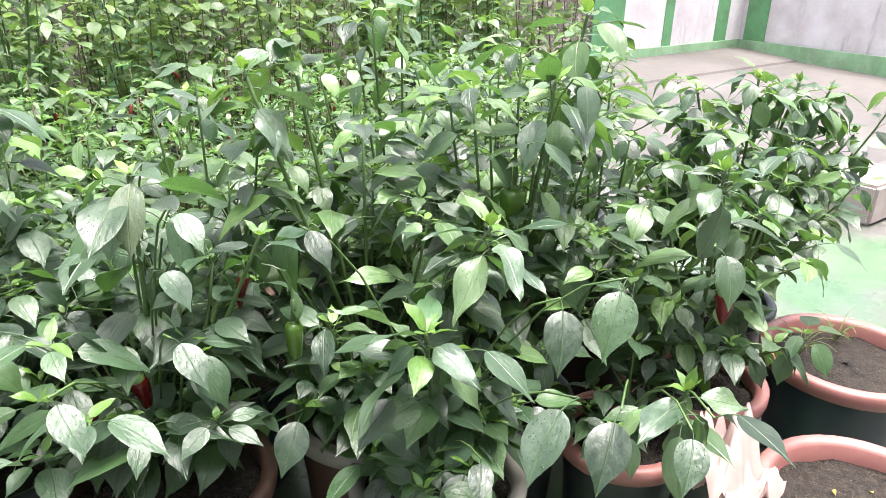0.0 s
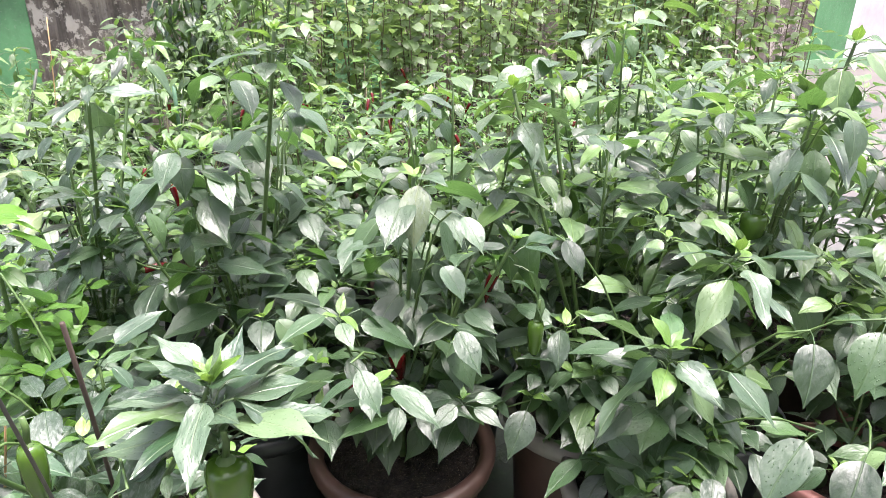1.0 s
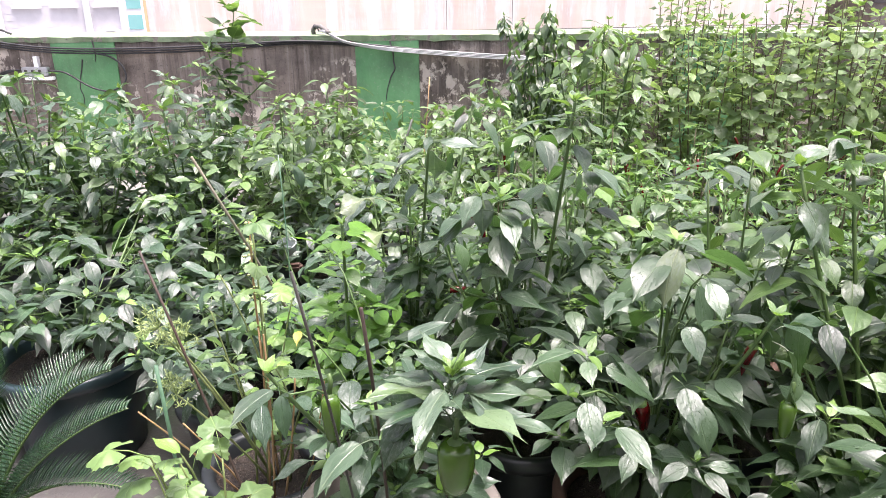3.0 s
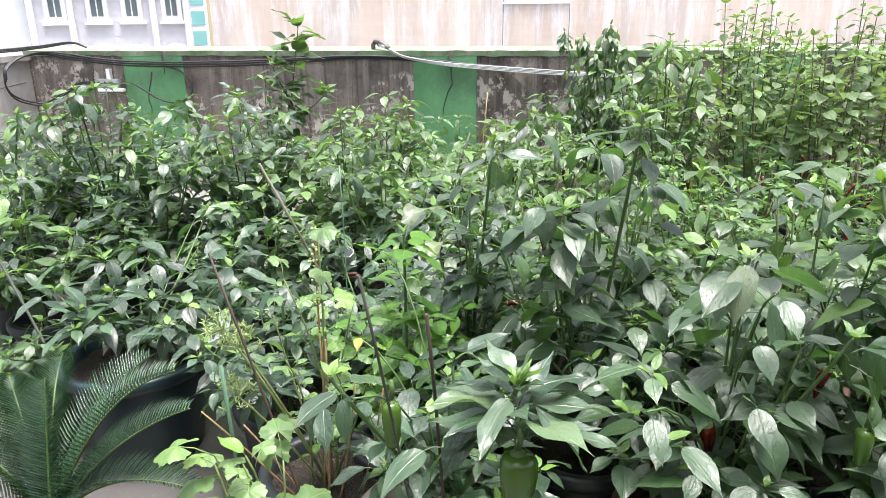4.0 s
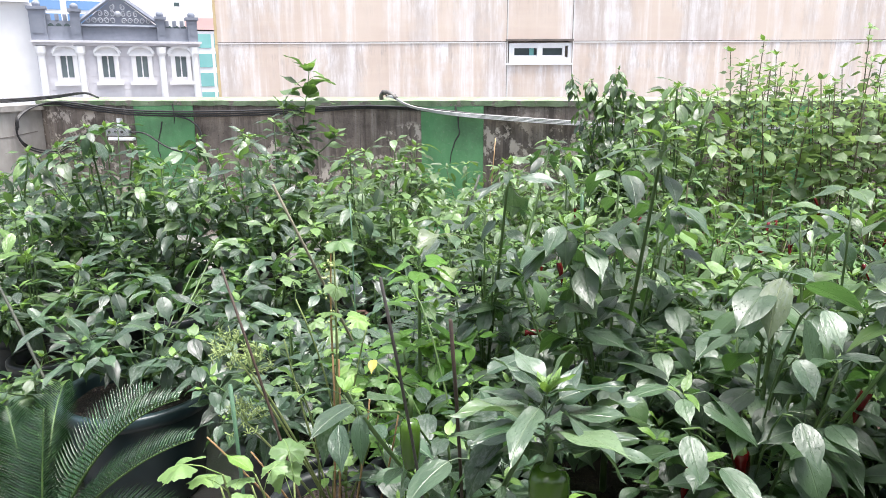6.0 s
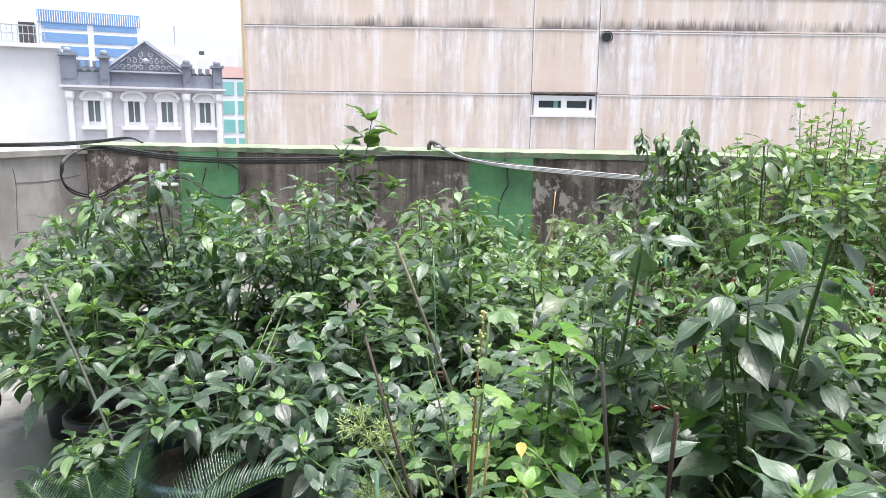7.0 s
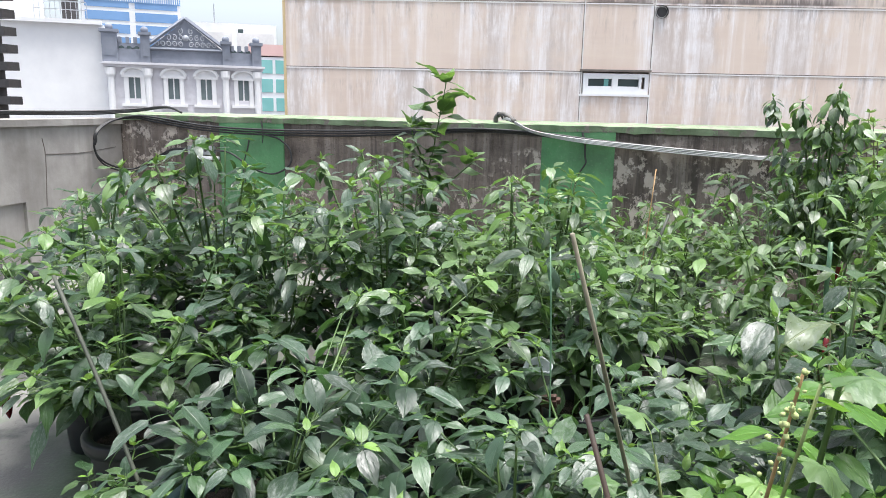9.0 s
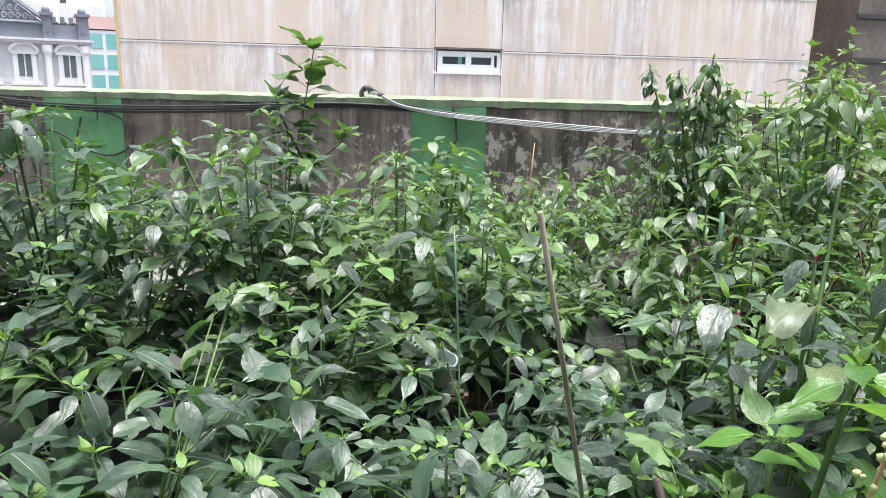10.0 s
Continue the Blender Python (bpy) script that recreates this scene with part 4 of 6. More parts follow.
def leaf_mesh(name, material, width, hang, fold, wave, phase, rows=8, belly=0.72, petiole=0.4, columns=(-1, -0.52, 0, 0.52, 1)):
    """A leaf with a blade of unit length that points along +y from its stalk's foot; the stalk rises, the blade hangs from it and curls down to its tip."""
    bm = bmesh.new()
    uv = bm.loops.layers.uv.new("UVMap")
    lift, m = petiole * 0.3, len(columns)
    curl = 0.35 + 0.35 * hang + 0.2 * math.sin(phase * 3.1)
    grid, where = [], {}
    y, z, last = petiole, lift, 0.0
    for i in range(rows + 1):
        v = 0.6 * i / rows + 0.4 * (0.5 - 0.5 * math.cos(math.pi * i / rows))
        half = width * 0.5 * leaf_outline(v, belly) if 0 < i < rows else 0.0
        slope = -hang - curl * (v - 0.25)
        y, z, last = y + (v - last) * math.cos(slope), z + (v - last) * math.sin(slope), v
        turn = 0.3 * math.sin(phase * 5.3) * v
        line = []
        for c in (columns if 0 < i < rows else (0,)):
            x = c * half
            up = fold * abs(x) * (1 - 0.55 * abs(c)) + wave * abs(c) ** 2 * width * 0.5 * math.sin(9.0 * v + phase + (1.9 if c < 0 else 0))
            x, up = x * math.cos(turn), up + x * math.sin(turn)
            vert = bm.verts.new((x + 0.05 * math.sin(2 * v + phase) * v, y - up * math.sin(slope), z + up * math.cos(slope)))
            where[vert] = (0.5 + c * 0.5 * max(half * 2 / width, 0.05), v)
            line.append(vert)
        grid.append(line)
    for a, b in zip(grid, grid[1:]):
        for k in range(m - 1):
            if len(a) == 1:
                bm.faces.new((a[0], b[k + 1], b[k]))
            elif len(b) == 1:
                bm.faces.new((a[k], a[k + 1], b[0]))
            else:
                bm.faces.new((a[k], a[k + 1], b[k + 1], b[k]))
    if petiole > 0.05:
        t = 0.012
        ring = [[bm.verts.new((t * math.cos(q), py, pz + t * math.sin(q))) for q in (1.57, 3.67, 5.76)] for py, pz in ((0, 0), (petiole * 0.55, lift * 0.8), (petiole * 1.03, lift))]
        for lo, hi in zip(ring, ring[1:]):
            for k in range(3):
                bm.faces.new((lo[k], lo[(k + 1) % 3], hi[(k + 1) % 3], hi[k]))
        for r in ring:
            for vert in r:
                where[vert] = (0.5, 0.02)
    bm.normal_update()
    for f in bm.faces:
        f.smooth = True
        for lp in f.loops:
            lp[uv].uv = where[lp.vert]
    return finish(name, bm, material)


def leaf_set(name, material, widths, hangs, rows=8, belly=0.72, petiole=0.4, columns=(-1, -0.52, 0, 0.52, 1), ripple=0.16):
    rng = random.Random(name + material.name)
    return [leaf_mesh(name, material, w, d, rng.uniform(0.1, 0.55), rng.uniform(0.2, 1.0) * ripple, rng.uniform(0, 6), rows, belly, petiole, columns) for w in widths for d in hangs]


FEW = (-1, 0, 1)
BIG = leaf_set("leaf", LEAF_BROAD, (0.46, 0.53, 0.58), (0.15, 0.5, 0.9), rows=10)
BIG_MID = leaf_set("leaf", LEAF_MID, (0.46, 0.55), (0.15, 0.5, 0.9), rows=10)
MEDIUM = leaf_set("leaf", LEAF, (0.36, 0.43, 0.5), (0.1, 0.4, 0.8))
FAR = leaf_set("leaf", LEAF, (0.34, 0.41, 0.48), (0.1, 0.35, 0.75), rows=6, petiole=0.45)
FAR_MID = leaf_set("leaf", LEAF_MID, (0.34, 0.41, 0.48), (0.1, 0.35, 0.75), rows=6, petiole=0.45)
MID = leaf_set("leaf", LEAF_MID, (0.36, 0.43, 0.5), (0.05, 0.45), petiole=0.4)
LONG = leaf_set("leaf", LEAF, (0.34, 0.4), (0.0, 0.2, 0.45), rows=10, petiole=0.25)
# Blades whose pale colour carries the wet sheen.
SHEEN = leaf_set("leaf", LEAF_SHEEN, (0.34, 0.4, 0.48), (0.0, 0.3, 0.6), rows=12, petiole=0.22, ripple=0.4)
YOUNG = leaf_set("young_leaf", LEAF_YOUNG, (0.4, 0.5), (-0.1, 0.15, 0.4), petiole=0.12)
SMALL = leaf_set("leaf", LEAF_CHILI, (0.34, 0.42), (0.1, 0.45), rows=5, columns=FEW)
LIMY = leaf_set("leaf", LEAF_LIME, (0.52, 0.6), (0.0, 0.4), rows=8, petiole=0.3)
ROUND = leaf_set("leaf", LEAF_MID, (0.6, 0.68), (0.0, 0.35), rows=6, petiole=0.3)
BROAD = leaf_set("leaf", LEAF_PERILLA, (0.66, 0.74), (0.1, 0.45), rows=5, belly=0.62, columns=FEW)


def lobed_leaf(material, phase, petiole=0.8):
    """A round leaf with five blunt lobes, cupped at its middle."""
    bm = bmesh.new()
    uv = bm.loops.layers.uv.new("UVMap")
    lift = petiole * 0.5
    centre = bm.verts.new((0, petiole, lift))
    where, rings, count = {centre: (0.5, 0.3)}, [], 40
    for q in (0.5, 1.0):
        ring = []
        for k in range(count + 1):
            a = radians(-148) + radians(296) * k / count
            r = q * (0.4 + 0.12 * abs(math.cos(2.5 * a)) ** 0.7 + 0.03 * math.cos(20 * a)) * (1.15 - 0.2 * abs(a) / 2.6)
            x, y = r * math.sin(a), r * math.cos(a)
            v = bm.verts.new((x, petiole + y, lift - 0.45 * r * r + 0.05 * math.sin(5 * a + phase) * q - 0.2 * max(0, y) * q))
            where[v] = (0.5 + x, 0.3 + y * 0.7)
            ring.append(v)
        rings.append(ring)
    for k in range(count):
        bm.faces.new((centre, rings[0][k + 1], rings[0][k]))
        bm.faces.new((rings[0][k], rings[0][k + 1], rings[1][k + 1], rings[1][k]))
    stalk = tube(bm, [(0, 0, 0), (0, petiole * 0.5, lift * 0.7), (0, petiole * 0.98, lift * 0.98)], 0.016, 0.012, 4)
    for f in stalk.faces:
        f.smooth = True
        for lp in f.loops:
            lp[uv].uv = where.get(lp.vert, (0.5, 0.02))
    return finish("leaf", bm, material)


PALE = [lobed_leaf(LEAF_PALE, p) for p in (0.0, 2.0, 4.0)]
YELLOWED = leaf_set("leaf", LEAF_YELLOW, (0.5,), (0.4,), petiole=0.1)


def leaf_pose(rng, p, az, pitch, size, roll=25.0):
    """Where a leaf of that size sits: its foot at p, turned to az, tipped up by pitch degrees."""
    return Matrix.Translation(p) @ Matrix.Rotation(az - math.pi / 2, 4, "Z") @ Matrix.Rotation(radians(pitch), 4, "X") @ Matrix.Rotation(radians(rng.uniform(-roll, roll)), 4, "Y") @ Matrix.Scale(size, 4)


def leaf_between(foot, tip, me, lean=0.0):
    """Where a leaf sits that grows from foot and ends at tip, its face turned up and out."""
    foot, tip = Vector(foot), Vector(tip)
    end = max((v.co for v in me.vertices), key=lambda co: co.y - co.z)
    d = tip - foot
    size = d.length / end.length
    az = math.atan2(d.y, d.x)
    pitch = math.atan2(d.z, math.hypot(d.x, d.y)) - math.atan2(end.z, end.y)
    return Matrix.Translation(foot) @ Matrix.Rotation(az - math.pi / 2, 4, "Z") @ Matrix.Rotation(pitch, 4, "X") @ Matrix.Rotation(radians(lean), 4, "Y") @ Matrix.Scale(size, 4)


DATA = {}


def mesh_arrays(me):
    if me.name not in DATA:
        co = np.empty(len(me.vertices) * 3)
        me.vertices.foreach_get("co", co)
        uv = np.empty(len(me.loops) * 2)
        me.uv_layers[0].data.foreach_get("uv", uv)
        DATA[me.name] = co.reshape(-1, 3), [tuple(p.vertices) for p in me.polygons], uv
    return DATA[me.name]


def joined(name, leaves):
    """Many leaves in one mesh."""
    mats, cos, faces, uvs, index, base = [], [], [], [], [], 0
    for me, m in leaves:
        co, fs, uv = mesh_arrays(me)
        a = np.array(m)
        cos.append(co @ a[:3, :3].T + a[:3, 3])
        mat = me.materials[0]
        if mat not in mats:
            mats.append(mat)
        k = mats.index(mat)
        faces += [tuple(i + base for i in f) for f in fs]
        index += [k] * len(fs)
        uvs.append(uv)
        base += len(co)
    me = bpy.data.meshes.new(name)
    me.from_pydata(np.concatenate(cos).tolist(), [], faces)
    layer = me.uv_layers.new(name="UVMap")
    layer.data.foreach_set("uv", np.concatenate(uvs))
    for m in mats:
        me.materials.append(m)
    me.polygons.foreach_set("material_index", index)
    me.polygons.foreach_set("use_smooth", [True] * len(faces))
    return me


def dress(root, leaves, single):
    """Hang leaves on a plant: the 300 nearest the walkway as objects, the rest in one mesh."""
    leaves = sorted(leaves, key=lambda item: item[1].translation.y)
    alone = 300 if single else 0
    for me, m in leaves[:alone]:
        ob = new(me.name.split(".")[0], me)
        ob.parent = root
        ob.matrix_basis = m
    if leaves[alone:]:
        ob = new("foliage", joined("foliage", leaves[alone:]))
        ob.parent = root
        tagged(ob, kind="stuff")


def chili_fruit(root, p, length, r, material, az, hang=70.0, name="chili_fruit"):
    """A tapering curved pod with its green cap and stalk."""
    bm = bmesh.new()
    pts = [(0.10 * length * math.sin(2.2 * t), 0, -length * t) for t in (0, 0.06, 0.2, 0.4, 0.6, 0.8, 0.93, 1.0)]
    radii = (0.7, 0.95, 1.0, 0.92, 0.75, 0.5, 0.25, 0.04)
    sides, rings = 10, []
    for q, w in zip(pts, radii):
        rings.append([bm.verts.new((q[0] + w * r * math.cos(k * math.tau / sides), w * r * math.sin(k * math.tau / sides), q[2])) for k in range(sides)])
    for lo, hi in zip(rings, rings[1:]):
        for k in range(sides):
            bm.faces.new((lo[k], hi[k], hi[(k + 1) % sides], lo[(k + 1) % sides]))
    bm.faces.new(rings[0])
    fruit = part(name, bm, material, root, smooth=True)
    fruit.matrix_basis = Matrix.Translation(p) @ Matrix.Rotation(az, 4, "Z") @ Matrix.Rotation(radians(hang - 90), 4, "Y")
    b = lathe(bmesh.new(), [(0.001, 0.32 * r + 0.006), (0.3 * r, 0.3 * r + 0.004), (0.8 * r, 0.002), (0.86 * r, -0.15 * r)], 8)
    tube(b, [(0, 0, 0.2 * r), (0.002, 0, 0.02), (0.006, 0, 0.035)], 0.003, 0.0025, 5)
    part("cap", b, STEM, fruit, smooth=True)


def bell_fruit(root, p, length, r, material=None):
    """A blunt lobed green pepper."""
    bm = bmesh.new()
    sides, rings = 18, []
    for t, w in ((0, 0.35), (0.03, 0.8), (0.15, 1.0), (0.4, 1.0), (0.7, 0.86), (0.9, 0.66), (0.98, 0.4), (0.95, 0.1)):
        rings.append([bm.verts.new((w * r * (1 + 0.07 * math.cos(3 * k * math.tau / sides)) * math.cos(k * math.tau / sides), w * r * (1 + 0.07 * math.cos(3 * k * math.tau / sides)) * math.sin(k * math.tau / sides), -length * t)) for k in range(sides)])
    for lo, hi in zip(rings, rings[1:]):
        for k in range(sides):
            bm.faces.new((lo[k], hi[k], hi[(k + 1) % sides], lo[(k + 1) % sides]))
    bm.faces.new(rings[-1][::-1])
    bm.faces.new(rings[0])
    fruit = part("pepper_fruit", bm, material or GREEN_SKIN, root, "glossy green bell pepper", smooth=True)
    fruit.matrix_basis = Matrix.Translation(p)
    b = lathe(bmesh.new(), [(0.001, 0.01), (0.2 * r, 0.008), (0.45 * r, 0.0)], 8)
    tube(b, [(0, 0, 0.004), (0.004, 0, 0.03), (0.002, 0, 0.05)], 0.006, 0.005, 6)
    part("cap", b, STEM, fruit, smooth=True)


def pepper(x, y, top, spread, leaf, seed, label, single=False, tips=8, lean=(0, 0), z0=0.34, old=BIG, young=YOUNG, density=1.0, group="pepper plants in pots", low=0.2, skirt=4, shoots=(), droop=0.0, alone=(), bare=(), name="pepper_plant", category="pepper plant"):
    """A forked pepper plant: a stem that splits into boughs, leaves along them and a tuft at each tip. shoots: (tip in the world, leaf, leaves, share of young ones); alone: (leaf shape, foot, tip) of leaves that stand out; bare: places with no leaf, where a fruit hangs free."""
    rng = random.Random(seed)
    root = empty(name, x, y, z0, label, category, group)
    h = top - z0
    fork = Vector((lean[0] * 0.4, lean[1] * 0.4, h * low))
    bm = tube(bmesh.new(), bow((0, 0, -0.05), (lean[0] * 0.1, lean[1] * 0.1, h * 0.1), fork, 5), 0.0085 + 0.004 * h, 0.007 + 0.002 * h, 6)
    leaves = []
    spin = rng.uniform(0, 6)

    def clothe(pts, s0, step, size):
        nonlocal spin
        total = sum((b - a).length for a, b in zip(pts, pts[1:]))
        count = max(2, int(total / step * density))
        for i in range(count):
            s = s0 + (1 - s0) * i / count
            f = s * (len(pts) - 1)
            k = min(int(f), len(pts) - 2)
            p = pts[k].lerp(pts[k + 1], f - k)
            spin += 2.4 + rng.uniform(-0.5, 0.5)
            out = math.atan2(p.y - lean[1] * 0.5, p.x - lean[0] * 0.5) + 1.9 * math.sin(spin)
            leaves.append((rng.choice(old), leaf_pose(rng, p, out, rng.gauss(8, 20) - droop, size * rng.uniform(0.5, 1.12) * (1.06 - 0.25 * s), 20)))

    def tuft(p, size):
        a0 = rng.uniform(0, 6)
        for k in range(5):
            leaves.append((rng.choice(old), leaf_pose(rng, p, a0 + k * 1.26 + rng.uniform(-0.3, 0.3), rng.uniform(-12, 32) - droop, size * rng.uniform(0.5, 0.95), 18)))
        for k in range(3):
            leaves.append((rng.choice(young), leaf_pose(rng, p + Vector((0, 0, 0.012)), a0 + 0.5 + k * 2.1, rng.uniform(15, 62) - droop, size * rng.uniform(0.16, 0.42), 15)))

    for i in range(tips + skirt):
        low_one = i >= tips
        az = math.tau * i / max(tips - 1, 1) + rng.uniform(-0.4, 0.4)
        r = 0.0 if i == 0 else spread * (rng.uniform(0.4, 1.05) if not low_one else rng.uniform(0.75, 1.1))
        rise = 1.0 if i == 0 else rng.uniform(0.55, 1.0) - 0.12 * r / max(spread, 0.01) * rng.random()
        if low_one:
            rise = rng.uniform(0.3, 0.55)
        end = Vector((lean[0] + r * math.cos(az), lean[1] + r * math.sin(az), h * rise))
        mid = fork.lerp(end, 0.45) + Vector((math.cos(az) * r * 0.25, math.sin(az) * r * 0.25, -0.05 * h))
        pts = bow(fork, mid, end, 8)
        tube(bm, pts, 0.006, 0.003, 5)
        clothe(pts, 0.12, leaf * 0.36, leaf)
        tuft(end, leaf)
        p = pts[rng.choice((3, 4, 5))]
        a2 = az + rng.choice((-1, 1)) * rng.uniform(0.6, 1.4)
        ln = rng.uniform(0.12, 0.22)
        e2 = p + Vector((math.cos(a2) * ln, math.sin(a2) * ln, ln * rng.uniform(0.2, 0.8)))
        q = bow(p, p.lerp(e2, 0.5) + Vector((0, 0, -0.02)), e2, 4)
        tube(bm, q, 0.004, 0.0025, 4)
        clothe(q, 0.2, leaf * 0.45, leaf * 0.9)
        tuft(e2, leaf * 0.9)
    for tip, size, count, fresh, *tilt in shoots:
        tip = Vector(tip) - Vector((x, y, z0))
        pts = bow(fork, fork.lerp(tip, 0.6) + Vector((0, 0, -0.04)), tip, 8)
        tube(bm, pts, 0.0065, 0.0042, 6)
        a0 = rng.uniform(0, 6)
        for k in range(count):
            f = k / count
            new_one = rng.random() < fresh
            me = rng.choice(young if new_one else SHEEN + LONG[:2] if count >= 20 or fresh >= 0.15 else old)
            start = tilt[0] if tilt else -28
            leaves.append((me, leaf_pose(rng, tip - Vector((0, 0, (0.13 if count >= 20 else 0.06) * (1 - f))), a0 + 2.4 * k, start + (70 if count >= 20 else 52) * f + rng.uniform(-16, 16) * (1.7 if count >= 20 else 1), size * (0.6 if new_one else 1) * (1.05 - 0.5 * f * f) * rng.uniform(0.72, 1.1), 30)))
        for k in range(5):
            leaves.append((rng.choice(young), leaf_pose(rng, tip, a0 + k * 1.3, rng.uniform(35, 75), size * rng.uniform(0.18, 0.38), 10)))
        clothe(pts[3:], 0.1, 0.022 if droop else 0.06, min(size, 0.14))
    here = Vector((x, y, z0))
    gaps = [Vector(p) - here for p in bare]
    leaves = [(me, m) for me, m in leaves if all((m @ Vector((0, 0.75, -0.1)) - g).length > 0.085 for g in gaps)]
    for me, foot, tip in alone:
        foot, tip = Vector(foot) - here, Vector(tip) - here
        knee = foot.lerp(Vector((lean[0], lean[1], foot.z)), 0.5) - Vector((0, 0, 0.05))
        tube(bm, bow(fork, knee, foot, 6), 0.003, 0.0022, 5)
        leaves.append((me, leaf_between(foot, tip, me, rng.uniform(-10, 10))))
    part("stem", bm, STEM if name == "pepper_plant" else WOODY, root, smooth=True)
    dress(root, leaves, single)
    return root


def perilla(x, y, top, leaf, seed, label, z0=0.34, stems=4):
    """Tall straight stems with pairs of broad leaves."""
    rng = random.Random(seed)
    root = empty("perilla_plant", x, y, z0, label, "herb", "tall herbs by the parapet")
    bm, leaves = bmesh.new(), []
    for s in range(stems):
        bx, by = rng.uniform(-0.12, 0.12), rng.uniform(-0.12, 0.12)
        h = (top - z0) * rng.uniform(0.8, 1.0)
        pts = bow((bx * 0.5, by * 0.5, -0.04), (bx, by, h * 0.5), (bx * 1.7, by * 1.7, h), 8)
        tube(bm, pts, 0.006, 0.003, 5)
        n = int(h / 0.047)
        for i in range(3, n):
            f = i / n * 7
            k = min(int(f), 6)
            p = pts[k].lerp(pts[k + 1], f - k)
            az = (i % 2) * 1.57 + rng.uniform(-0.4, 0.4)
            sz = leaf * rng.uniform(0.7, 1.1) * (1.0 if i < n - 3 else 0.6) * (0.6 + 0.4 * min(1, i / n * 2))
            for q in (0, math.pi):
                leaves.append((rng.choice(BROAD), leaf_pose(rng, p, az + q, rng.uniform(-20, 25), sz)))
        for q in range(5):
            leaves.append((rng.choice(YOUNG), leaf_pose(rng, pts[-1], q * 1.3, rng.uniform(15, 60), leaf * rng.uniform(0.35, 0.6))))
    part("stem", bm, WOODY, root, smooth=True)
    dress(root, leaves, False)


POTS = "plant pots on the roof"


def pot(x, y, r, h, material, rim, label, soil=True, lip=0.02):
    """A tapered plastic pot with a rolled rim, filled with soil."""
    root = empty("plant_pot", x, y, 0.0, label, "plant pot", POTS)
    part("body", lathe(bmesh.new(), [(0.01, 0.02), (r * 0.72, 0.02), (r * 0.74, 0.0), (r * 0.78, 0.01), (r * 0.84, h * 0.5), (r * 0.93, h - 0.05), (r * 0.93, h - 0.022)], 40), material, root, smooth=True)
    part("rim", lathe(bmesh.new(), [(r * 0.93, h - 0.055), (r + lip * 0.2, h - 0.052), (r + lip * 0.5, h - 0.03), (r + lip * 0.5, h - 0.008), (r + lip * 0.15, h), (r - lip, h), (r - lip * 1.5, h - 0.012), (r * 0.88, h - 0.1)], 40), rim, root, smooth=True)
    if soil:
        bm = bmesh.new()
        rr = r * 0.9
        rings = [[bm.verts.new((q * rr * math.cos(k * math.tau / 24), q * rr * math.sin(k * math.tau / 24), h - 0.055 + 0.02 * noise.noise(Vector((x * 9 + q * 3 * math.cos(k * math.tau / 24), y * 9 + q * 3 * math.sin(k * math.tau / 24), 0))))) for k in range(24)] for q in (0.04, 0.3, 0.6, 0.85, 1.0)]
        for lo, hi in zip(rings, rings[1:]):
            for k in range(24):
                bm.faces.new((lo[k], lo[(k + 1) % 24], hi[(k + 1) % 24], hi[k]))
        bm.faces.new(rings[0])
        part("soil", bm, SOIL, root, smooth=True)
    return root


DARK = "dark green pepper plant with broad glossy wet leaves"
POT_WORDS = {POT_PINK.name: "pot with a terracotta pink rim", POT_BROWN.name: "brown plastic plant pot", POT_BLACK.name: "black plastic plant pot", POT_TEAL.name: "large dark teal plastic pot", POT_BEIGE.name: "beige plastic plant pot with a wide rim", POT_WHITE.name: "white plastic plant pot"}
